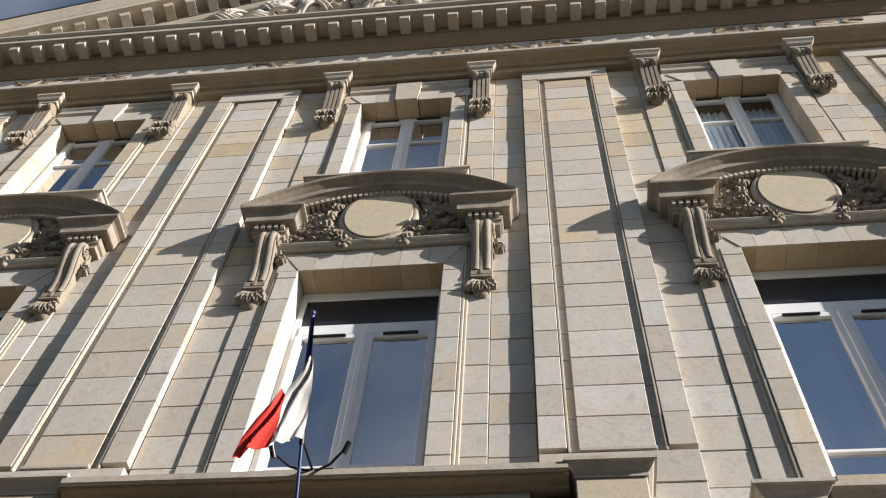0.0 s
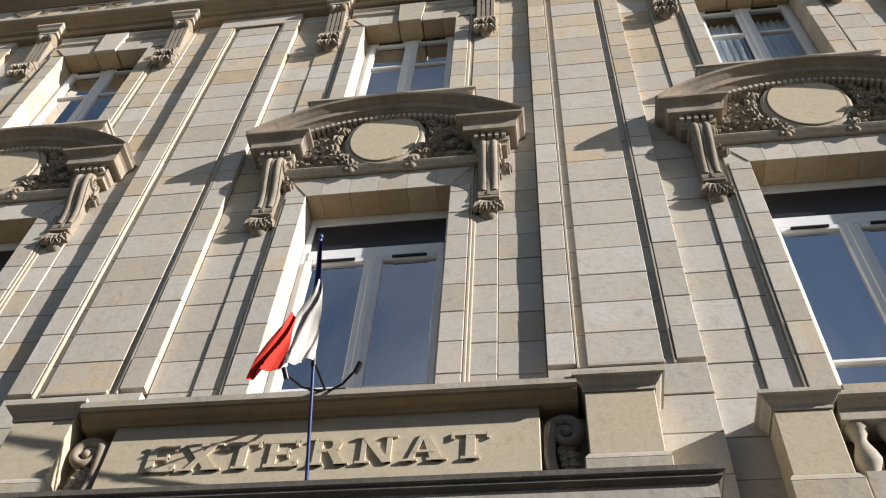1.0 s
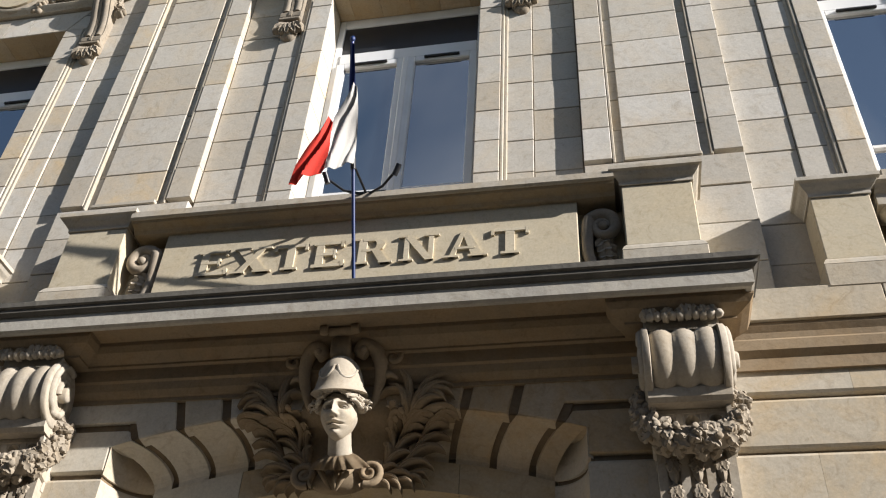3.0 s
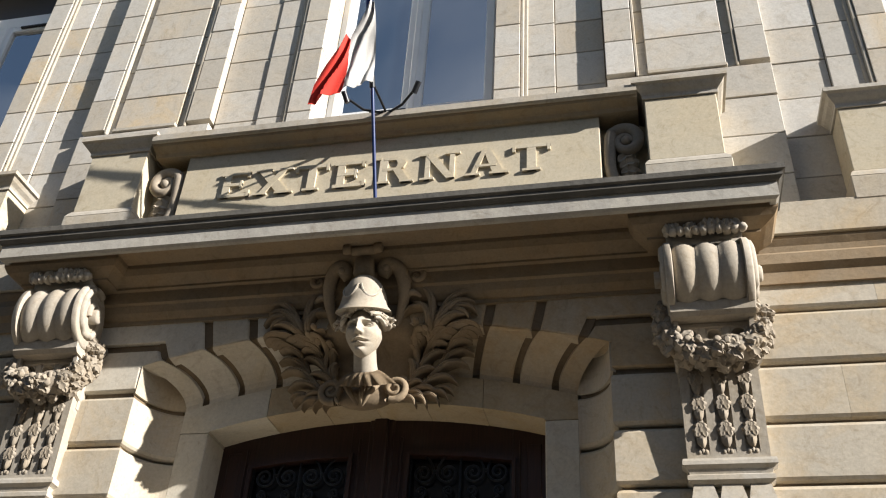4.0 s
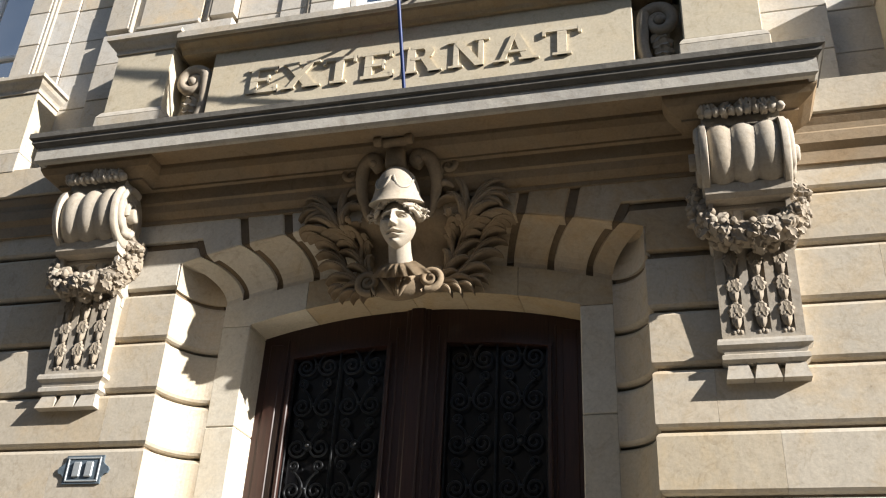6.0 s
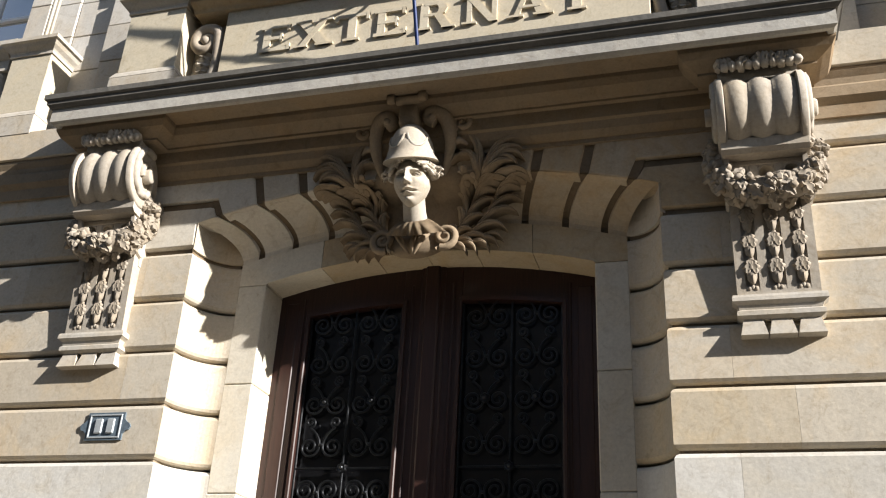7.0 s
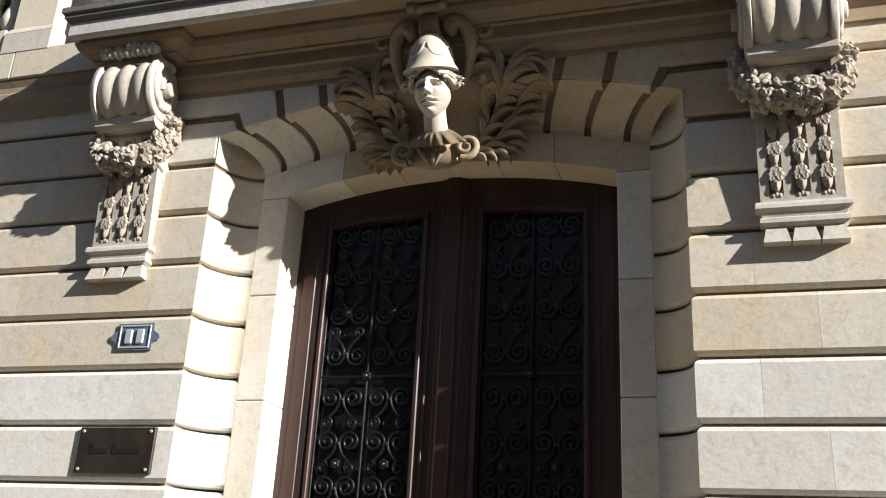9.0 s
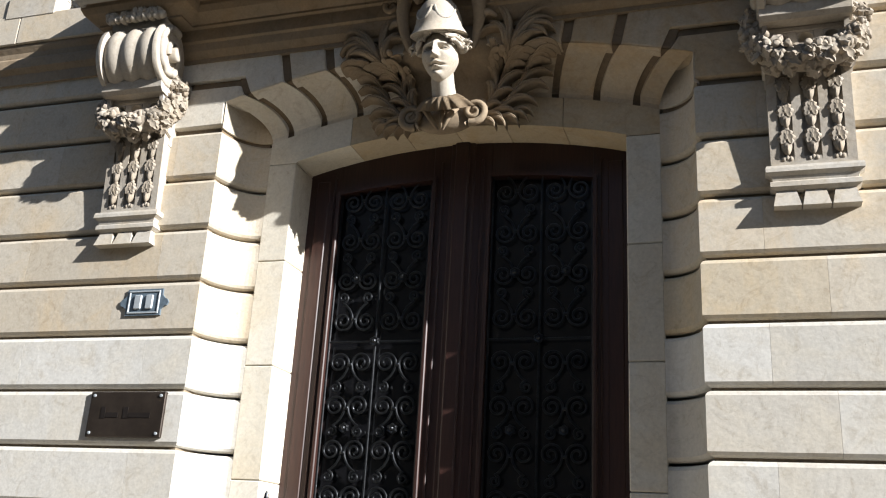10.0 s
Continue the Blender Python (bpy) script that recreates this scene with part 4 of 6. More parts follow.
def frond(bm, pts, r, flat=0.6, steps=14):
    """A tapered carved frond through control points (a smooth curve), flattened towards the wall."""
    P = [Vector(p) for p in pts]
    path = []
    m = len(P) - 1
    for i in range(steps + 1):
        t = i / steps * m
        k = min(int(t), m - 1)
        f = t - k
        p0, p1, p2, p3 = P[max(k - 1, 0)], P[k], P[k + 1], P[min(k + 2, m)]
        path.append(0.5 * ((2 * p1) + (p2 - p0) * f + (2 * p0 - 5 * p1 + 4 * p2 - p3) * f * f + (3 * p1 - p0 - 3 * p2 + p3) * f ** 3))
    return tube(bm, path, r, 7, lambda t: 0.35 + 0.75 * math.sin(math.pi * min(1.0, 0.25 + 0.75 * t)) ** 0.8 * (1 - 0.55 * t))


def at_local(e, *obs):
    for o in obs:
        o.location = -e.location
    return obs[0]


# ---------- window pediments ----------
def pediment():
    e = empty("window_pediment", "arched limestone pediment with carved foliage round a blank oval", "pediment", "window pediments", at=(0, -0.2, 9.8))
    put = lambda n_, b_, m_=TRIM, l_="", sm=False: at_local(e, part(n_, b_, m_, e, l_, sm))
    R, zc0 = 2.23, 8.80
    prof = [(0, -0.10), (0.0, -0.48), (-0.02, -0.495), (-0.045, -0.485), (-0.06, -0.45), (-0.09, -0.415), (-0.10, -0.40), (-0.165, -0.39), (-0.175, -0.36), (-0.20, -0.335), (-0.235, -0.30), (-0.24, -0.10)]
    bm = bmesh.new()
    rings = []
    for i in range(33):
        a = radians(-43.2 + 86.4 * i / 32)
        rings.append([bm.verts.new(((R + dr) * math.sin(a), y, zc0 + (R + dr) * math.cos(a))) for dr, y in prof])
    k = len(prof)
    for p, q in zip(rings, rings[1:]):
        for j in range(k):
            bm.faces.new((p[j], p[(j + 1) % k], q[(j + 1) % k], q[j]))
    bm.faces.new(rings[0])
    bm.faces.new(rings[-1])
    put("arched_cornice", bm, WORN)
    for s in (-1, 1):
        a, b = sorted((s * 1.00, s * 1.31))
        put("end_block", moulding([(a, -0.1), (a, -0.29), (b, -0.29), (b, -0.1)], [(-0.1, 10.42), (0.18, 10.42), (0.205, 10.37), (0.20, 10.345), (0.15, 10.315), (0.13, 10.29), (0.125, 10.165), (0.11, 10.155), (0.045, 10.155), (0.04, 10.05), (0.015, 10.03), (0.015, 9.98), (-0.1, 9.98)]), WORN)
        for i in range(5):
            d = bmesh.new()
            x = a + 0.01 + i * (b - a - 0.02) / 4
            box(d, x - 0.02, x + 0.02, -0.375, -0.30, 10.085, 10.15)
            put("dentil", d)
    for i in range(31):
        a = radians(-27 + 54 * i / 30)
        b = bmesh.new()
        box(b, -0.018, 0.018, -0.34, -0.2, R - 0.285, R - 0.235)
        bmesh.ops.rotate(b, verts=b.verts, cent=(0, 0, 0), matrix=Matrix.Rotation(a, 3, "Y"))
        bmesh.ops.translate(b, verts=b.verts, vec=(0, 0, zc0))
        put("dentil", b)
    tymp = [(-1.0, 9.87), (1.0, 9.87)] + [((R - 0.2) * math.sin(a), zc0 + (R - 0.2) * math.cos(a)) for a in [radians(29 - 58 * i / 16) for i in range(17)]]
    put("tympanum", extrude_poly(tymp, "y", -0.205, -0.1), CARVED)
    put("base_mould", moulding([(-1.02, -0.1), (-1.02, -0.21), (1.02, -0.21), (1.02, -0.1)], [(-0.1, 9.885), (0.07, 9.885), (0.075, 9.87), (0.06, 9.845), (0.04, 9.82), (0.03, 9.80), (-0.1, 9.80)]))
    disc = bmesh.new()
    el = [(0.375 * math.cos(t), 10.37 + 0.475 * math.sin(t)) for t in [2 * math.pi * i / 40 for i in range(40)]]
    extrude_poly(el, "y", -0.305, -0.19, disc)
    put("oval", disc, PANELST, "smooth blank oval medallion")
    rim = bmesh.new()
    tube(rim, [(0.405 * math.cos(t), -0.25, 10.37 + 0.505 * math.sin(t)) for t in [2 * math.pi * i / 48 for i in range(49)]], 0.042, 8)
    put("oval_rim", rim, CARVED, "", True)
    beads = bmesh.new()
    for i in range(28):
        t = 2 * math.pi * i / 28
        blob(beads, (0.388 * math.cos(t), -0.27, 10.37 + 0.488 * math.sin(t)), (0.016, 0.018, 0.014) if i % 3 else (0.028, 0.02, 0.016), 6, 4)
    tagged(put("bead_row", beads, CARVED, "", True), kind="stuff")
    rng = random.Random(5)
    leaves = bmesh.new()
    for s in (-1, 1):
        for i in range(64):
            x = rng.uniform(0.42, 1.02)
            top = zc0 + math.sqrt((R - 0.3) ** 2 - x * x) - 0.04
            z = rng.uniform(10.0, top)
            if (x / 0.50) ** 2 + ((z - 10.37) / 0.56) ** 2 < 1:
                continue
            carved_leaf(leaves, (s * x, -0.215, z), rng.uniform(0.12, 0.19) * (0.7 if z < 10.1 else 1.0), math.atan2(z - 9.9, s * (x - 0.2)) + rng.uniform(-0.8, 0.8), lift=0.34)
        for i in range(9):
            t = radians(-55 + 150 * i / 8)
            rosette(leaves, (s * 0.56 * math.cos(t), -0.255, 10.36 + 0.60 * math.sin(t)), rng.uniform(0.07, 0.10), 5)
            for q in (-0.9, 0.0, 0.9):
                carved_leaf(leaves, (s * 0.55 * math.cos(t), -0.255, 10.36 + 0.60 * math.sin(t)), rng.uniform(0.10, 0.14), rng.uniform(0.3, 2.8), lift=0.45)
    tagged(put("foliage", leaves, WORN, "carved leaves and flowers", True), kind="stuff")
    return e


def bracket():
    e = empty("scroll_bracket", "carved limestone scroll bracket with leaf pendant under a pediment", "bracket", "pediment brackets", at=(0, -0.2, 8.75))
    put = lambda n_, b_, m_=WORN, l_="", sm=False: at_local(e, part(n_, b_, m_, e, l_, sm))
    front = [(-0.10, 10.02), (-0.34, 10.02), (-0.385, 9.98), (-0.405, 9.90), (-0.395, 9.80), (-0.36, 9.68), (-0.315, 9.56), (-0.285, 9.45), (-0.275, 9.34), (-0.29, 9.26), (-0.315, 9.23), (-0.315, 9.18), (-0.28, 9.15), (-0.10, 9.15)]
    for x0, x1, k in ((-0.105, -0.014, 0.0), (-0.014, 0.014, 0.014), (0.014, 0.105, 0.0)):
        pts = [(-0.14 + (y - k + 0.14) * (0.55 + 0.35 * (z - 9.15) / 0.87) if y < -0.2 else y, z + (0.001 if k else 0)) for y, z in front]
        put("scroll_rib", extrude_poly(pts, "x", x0, x1))
    line = [(y, z) for y, z in front if y < -0.2][:-3]
    for s in (-1, 1):
        ro = bmesh.new()
        tube(ro, smooth_path([Vector((s * 0.055, -0.14 + (y + 0.14) * (0.55 + 0.35 * (z - 9.15) / 0.87) + 0.022, z)) for y, z in line], 24), 0.043, 10)
        put("scroll_roll", ro, WORN, "", True)
        sp = bmesh.new()
        pts = [(s * 0.112, -0.28 + q[0], 9.90 + q[2]) for q in spiral(0, 0, 0.10, 0.02, radians(-60), 1.6, 0, 22)]
        tube(sp, pts, 0.02, 6)
        blob(sp, (s * 0.112, -0.28, 9.90), (0.02, 0.03, 0.03), 6, 4)
        put("volute", sp, WORN, "", True)
    lf = bmesh.new()
    for i, a in enumerate((-2.3, -1.9, -1.57, -1.2, -0.85)):
        carved_leaf(lf, (-0.04 + 0.02 * i, -0.205, 9.08), 0.16, a, lift=0.36)
    blob(lf, (0, -0.16, 8.99), (0.09, 0.07, 0.13), 10, 7, 0.10)
    for i in range(4):
        blob(lf, (-0.05 + 0.033 * i, -0.215, 9.03), (0.03, 0.035, 0.06), 6, 5)
    put("leaf_pendant", lf, WORN, "", True)
    put("neck", boxed(-0.11, 0.11, -0.252, -0.1, 9.115, 9.155, bev=0.008))
    side = bmesh.new()
    for i in range(3):
        carved_leaf(side, (0.12, -0.2, 9.62 + 0.1 * i), 0.13, radians(20 - 50 * i), lift=0.45)
    put("side_leaf", side, WORN, "", True)
    return e


def corbel():
    e = empty("fluted_corbel", "limestone corbel with scroll, flutes and leaf pendant", "corbel", "entablature corbels", at=(0, -0.2, 12.6))
    put = lambda n_, b_, m_=WORN, l_="", sm=False: at_local(e, part(n_, b_, m_, e, l_, sm))
    put("cap", moulding([(-0.13, -0.05), (-0.13, -0.33), (0.13, -0.33), (0.13, -0.05)], [(-0.1, 14.42), (0.075, 14.42), (0.08, 14.37), (0.055, 14.33), (0.04, 14.29), (0.01, 14.27), (0.01, 14.22), (-0.1, 14.22)]), TRIM)
    roll = bmesh.new()
    for x0, x1, r in ((-0.12, -0.04, 0.10), (-0.04, 0.04, 0.085), (0.04, 0.12, 0.10)):
        lathe(roll, [(0.03, x0), (r * 0.85, x0 + 0.003), (r, (x0 + x1) / 2), (r * 0.85, x1 - 0.003), (0.03, x1)], (0, -0.27, 14.12), 16, "x")
    put("scroll", roll, WORN, "", True)
    put("back", boxed(-0.115, 0.115, -0.20, -0.05, 13.1, 14.22, bev=0.004))
    for i in range(4):
        x = -0.115 + i * 0.062
        pts = [(-0.05, 14.04), (-0.30, 14.04), (-0.27, 13.8), (-0.235, 13.5), (-0.23, 13.42), (-0.05, 13.42)]
        put("flute_rib", extrude_poly(pts, "x", x, x + 0.044))
    put("neck", boxed(-0.13, 0.13, -0.275, -0.05, 13.33, 13.42, bev=0.012))
    lf = bmesh.new()
    blob(lf, (0, -0.19, 13.17), (0.105, 0.10, 0.20), 10, 8, 0.07)
    for i in range(6):
        carved_leaf(lf, (-0.075 + 0.075 * (i % 3), -0.265 + 0.02 * (i // 3), 13.30 - 0.14 * (i // 3)), 0.16, -1.57 + 0.4 * ((i % 3) - 1), lift=0.4)
    put("leaf_pendant", lf, WORN, "", True)
    return e


first = pediment()
for c in (-BAY, BAY):
    copy_thing(first, pose(c, -0.2, 9.8))
first = bracket()
for c in (-BAY, 0, BAY):
    for s in (-1, 1):
        m = pose(c + s * 1.14, -0.2, 8.75)
        if c == -BAY and s == -1:
            first.matrix_basis = m
        else:
            copy_thing(first, m)
first = corbel()
for c in (-BAY, 0, BAY):
    for s in (-1, 1):
        m = pose(c + s * 1.05, -0.2, 12.6)
        if c == -BAY and s == -1:
            first.matrix_basis = m
        else:
            copy_thing(first, m)
for c in (-BAY, 0, BAY):
    tagged(link_mesh("upper_window_sill", moulding([(c - 0.93, -0.05), (c - 0.93, -0.33), (c + 0.93, -0.33), (c + 0.93, -0.05)], [(-0.3, 11.27), (0.05, 11.235), (0.055, 11.225), (0.055, 11.19), (0.035, 11.18), (0.02, 11.14), (-0.02, 11.11), (-0.02, 11.06), (-0.3, 11.06)]), TRIM), "moulded limestone sill under the upper window", "window sill", "upper window sills", kind="structure")


# ---------- consoles beside the door ----------
def console():
    """Local x runs across the console; y and z are those of the place."""
    e = empty("door_console", "large carved limestone console with gadrooned scroll, leaf garland and drops", "console", "door consoles", at=(0, -0.35, 3.33))
    put = lambda n_, b_, m_=CARVED, l_="", sm=False: at_local(e, part(n_, b_, m_, e, l_, sm))
    roll = bmesh.new()
    prof = [(0.02, -0.245), (0.20, -0.245), (0.212, -0.235), (0.212, -0.205), (0.17, -0.197)]
    for i in range(3):
        x0 = -0.195 + i * 0.13
        for t in (0.04, 0.2, 0.4, 0.6, 0.8, 0.96):
            prof.append((0.172 + 0.033 * math.sin(math.pi * t) ** 0.7, x0 + 0.13 * t))
    prof += [(0.17, 0.197), (0.212, 0.205), (0.212, 0.235), (0.20, 0.245), (0.02, 0.245)]
    lathe(roll, prof, (0, -0.60, 4.75), 36, "x")
    put("gadrooned_scroll", roll, CARVED, "", True)
    for s in (-1, 1):
        v = bmesh.new()
        pts = [(s * 0.245, -0.60 + q[0], 4.75 + q[2]) for q in spiral(0, 0, 0.185, 0.05, radians(70), 1.35, 0, 30, 1)]
        tube(v, pts, 0.028, 7)
        lathe(v, [(0.01, 0.0), (0.05, 0.0), (0.05, 0.05), (0.04, 0.062), (0.01, 0.062)], (s * 0.245 - (0.0 if s > 0 else 0.062), -0.60, 4.75), 14, "x")
        put("volute", v, CARVED, "", True)
        # side cheek, an S that runs from the scroll back to the wall
        cheek = [(-0.30, 4.94), (-0.60, 4.96), (-0.72, 4.80), (-0.74, 4.66), (-0.66, 4.56), (-0.60, 4.50), (-0.585, 4.38), (-0.55, 4.22), (-0.30, 4.10)]
        put("cheek", extrude_poly(cheek, "x", *sorted((s * 0.195, s * 0.222))))
    put("throat", extrude_poly([(-0.3, 4.58), (-0.62, 4.60), (-0.665, 4.565), (-0.665, 4.51), (-0.64, 4.49), (-0.3, 4.49)], "x", -0.235, 0.235))
    put("niche_back", boxed(-0.22, 0.22, -0.40, -0.3, 4.05, 4.5, bev=0))
    for x in (-0.232, -0.098, 0.038, 0.172):
        put("niche_rib", boxed(x, x + 0.06, -0.555, -0.4, 4.12, 4.495, bev=0.012))
    put("niche_head", boxed(-0.231, 0.231, -0.557, -0.4, 4.44, 4.492, bev=0.01))
    for x in (-0.135, 0.0, 0.135):
        arch = [(x - 0.04, 4.445), (x - 0.04, 4.385)] + [(x - 0.037 * math.cos(radians(a)), 4.385 + 0.050 * math.sin(radians(a))) for a in range(15, 180, 15)] + [(x + 0.04, 4.385), (x + 0.04, 4.445)]
        put("niche_arch", extrude_poly(arch, "y", -0.548, -0.40))
    # crest of leaves over the scroll
    rng = random.Random(3)
    crest = bmesh.new()
    for i in range(10):
        x = -0.20 + 0.0444 * i
        carved_leaf(crest, (x, -0.66, 4.91), rng.uniform(0.085, 0.115), radians(90 + rng.uniform(-45, 45)), lift=0.5)
        blob(crest, (x + 0.02, -0.68, 4.93), (0.028, 0.03, 0.030), 8, 6, 0.15)
    box(crest, -0.22, 0.22, -0.63, -0.4, 4.86, 4.95, 0.01)
    put("leaf_crest", crest, CARVED, "", True)
    # garland hung in front and up both sides
    g = bmesh.new()
    half = ((0.0, -0.52, 4.185), (0.10, -0.515, 4.195), (0.19, -0.49, 4.24), (0.245, -0.45, 4.32), (0.262, -0.42, 4.43), (0.250, -0.40, 4.52))
    ctrl = [Vector((-x, y, z)) for x, y, z in half[:0:-1]] + [Vector(p) for p in half]
    way = []
    for k in range(len(ctrl) - 1):
        way += [ctrl[k].lerp(ctrl[k + 1], f) for f in (0.0, 0.5)]
    way.append(ctrl[-1])
    tube(g, way, 0.075, 8, lambda t: 0.55 + 0.5 * math.sin(math.pi * t))
    for n_, p in enumerate(way):
        tan = (way[min(n_ + 1, len(way) - 1)] - way[max(n_ - 1, 0)]).normalized()
        fat = 0.55 + 0.5 * math.sin(math.pi * n_ / (len(way) - 1))
        outw = Vector((p.x * 0.9 if abs(p.x) > 0.22 else p.x * 0.25, -0.22, 0)).normalized()
        outw = (outw - tan * outw.dot(tan)).normalized()
        side = tan.cross(outw).normalized()
        for phi in (-80, -48, -16, 16, 48, 80):
            f = radians(phi + rng.uniform(-12, 12))
            nn = outw * math.cos(f) + side * math.sin(f)
            vv = nn.cross(tan).normalized()
            carved_leaf(g, p + nn * 0.066 * fat, rng.uniform(0.075, 0.105), rng.uniform(0, 6.28), tan, vv, 0.26, nn)
        if rng.random() < 0.7:
            f = radians(rng.uniform(-50, 50))
            nn = outw * math.cos(f) + side * math.sin(f)
            blob(g, p + nn * 0.095 * fat, (0.024, 0.024, 0.024), 6, 4, 0.1)
    tagged(put("garland", g, WORN, "carved leaf garland", True), kind="stuff")
    # tapering shaft with three sunk channels of bellflowers
    back = [(-0.3, 4.16), (-0.474, 4.16), (-0.389, 3.56), (-0.3, 3.56)]
    put("shaft", extrude_poly(back, "x", -0.205, 0.205))
    for x in (-0.215, -0.093, 0.045, 0.167):
        put("shaft_rib", extrude_poly([(-0.34, 4.17), (-0.50, 4.17), (-0.415, 3.56), (-0.34, 3.56)], "x", x, x + 0.048))
    put("shaft_foot", extrude_poly([(-0.34, 3.62), (-0.422, 3.62), (-0.417, 3.56), (-0.34, 3.56)], "x", -0.213, 0.213))
    for cx in (-0.13, 0.0, 0.13):
        for i in range(3):
            bf = bmesh.new()
            z = 4.02 - i * 0.150
            y = -0.470 + i * 0.021
            blob(bf, (cx, y + 0.004, z - 0.03), (0.031, 0.034, 0.056), 10, 8)
            blob(bf, (cx + 0.004, y - 0.010, z - 0.062), (0.017, 0.022, 0.036), 8, 7)
            for d in (-1, 1):
                carved_leaf(bf, (cx + 0.003 * d, y - 0.020, z + 0.045), 0.085, radians(-90 + 14 * d), lift=0.22)
            blob(bf, (cx, y - 0.012, z + 0.055), (0.020, 0.022, 0.018), 8, 6)
            put("bellflower", bf, WORN, "", True)
        tip = bmesh.new()
        for d in (-1, 0, 1):
            blob(tip, (cx + 0.018 * d, -0.415, 3.615 - 0.006 * abs(d)), (0.014, 0.016, 0.016), 8, 6)
        put("leaf_tip", tip, WORN, "", True)
    put("base_mould", moulding([(-0.19, -0.25), (-0.19, -0.39), (0.19, -0.39), (0.19, -0.25)], [(-0.1, 3.565), (0.05, 3.565), (0.055, 3.55), (0.055, 3.53), (0.03, 3.515), (0.02, 3.49), (0.035, 3.48), (0.035, 3.455), (0.01, 3.44), (-0.1, 3.44)]), TRIM)
    for i in range(3):
        x = -0.215 + i * 0.1455
        gt = bmesh.new()
        a = [gt.verts.new(p) for p in ((x + 0.02, -0.395, 3.442), (x + 0.119, -0.395, 3.442), (x + 0.119, -0.3, 3.442), (x + 0.02, -0.3, 3.442))]
        b = [gt.verts.new(p) for p in ((x, -0.43, 3.345), (x + 0.139, -0.43, 3.345), (x + 0.139, -0.3, 3.345), (x, -0.3, 3.345))]
        gt.faces.new(a)
        gt.faces.new(b)
        for j in range(4):
            gt.faces.new((a[j], a[(j + 1) % 4], b[(j + 1) % 4], b[j]))
        put("drop", gt, TRIM)
    # heights drawn to the true ones
    low, true = (3.30, 3.345, 3.565, 4.05, 4.49, 4.56, 4.96, 5.1), (3.35, 3.395, 3.62, 4.10, 4.39, 4.47, 4.90, 5.05)
    for o in e.children:
        for v in o.data.vertices:
            if o.name.startswith(("garland", "leaf_crest")):
                v.co.z += 0.02
                continue
            lean = -0.35 + float(np.interp(v.co.z, (3.5, 3.7, 4.1, 4.4, 4.6), (0.8, 0.66, 0.55, 0.72, 0.78))) * (v.co.y + 0.35) if v.co.y < -0.35 else v.co.y
            v.co.z = float(np.interp(v.co.z, low, true)) + 0.5 * (lean - v.co.y)
            v.co.y = lean
    return e


con = console()
con.matrix_basis = pose(2.13, -0.35, 3.33)
copy_thing(con, pose(-2.13, -0.35, 3.33))

def acanthus(stem, fingers, length, side, r=0.020, rise=0.062):
    """A carved acanthus leaf: a rib on the wall and close-set pointed lobes along it that sweep outwards and rise off the stone."""
    bm = bmesh.new()
    path = smooth_path(stem, 24)
    tube(bm, path, r * 1.25, 8, lambda t: 1.0 - 0.55 * t)
    count = round(fingers * 1.25)
    reach = sum((b - a).length for a, b in zip(path, path[1:]))
    for i in range(count):
        t = 0.04 + 0.94 * i / (count - 1)
        k = min(int(t * 24), 23)
        p = path[k]
        d = (path[k + 1] - path[max(k - 1, 0)]).normalized()
        w = Vector((d.z, 0, -d.x)) * side
        L = length * (0.80 + 0.55 * math.sin(math.pi * (0.15 + 0.75 * t))) * (1 + 0.12 * math.sin(7.3 * i + 40 * length))
        line = smooth_path([p - 0.55 * L * d, p + L * (0.15 * d + 0.05 * w), p + L * (0.65 * d + 0.16 * w), p + L * (1.02 * d + 0.46 * w), p + L * (1.10 * d + 0.85 * w)], 12)
        wide = max(0.30 * reach / count, 0.12 * L)
        rows = []
        for n, q in enumerate(line):
            f = n / 12
            go = (line[min(n + 1, 12)] - line[max(n - 1, 0)]).normalized()
            across = Vector((go.z, 0, -go.x))
            half = wide * max(0.10, math.sin(math.pi * min(1.0, 0.16 + 0.84 * f)) ** 0.75)
            lift = rise * (0.20 + 0.80 * math.sin(math.pi * 0.78 * f))
            row = []
            for u in (-1.0, -1.0, -0.72, -0.3, 0.0, 0.3, 0.72, 1.0, 1.0):
                y = -0.352 - lift - 0.8 * half * (1 - u * u) + 0.35 * half * max(0.0, 1 - 9 * u * u)
                row.append([q.x + across.x * u * half, y, q.z + across.z * u * half])
            row[0][1] = row[-1][1] = -0.335
            rows.append([bm.verts.new(c) for c in row])
        for a, b in zip(rows, rows[1:]):
            for j in range(8):
                bm.faces.new((a[j], a[j + 1], b[j + 1], b[j]))
        bm.faces.new(rows[-1])
    return bm


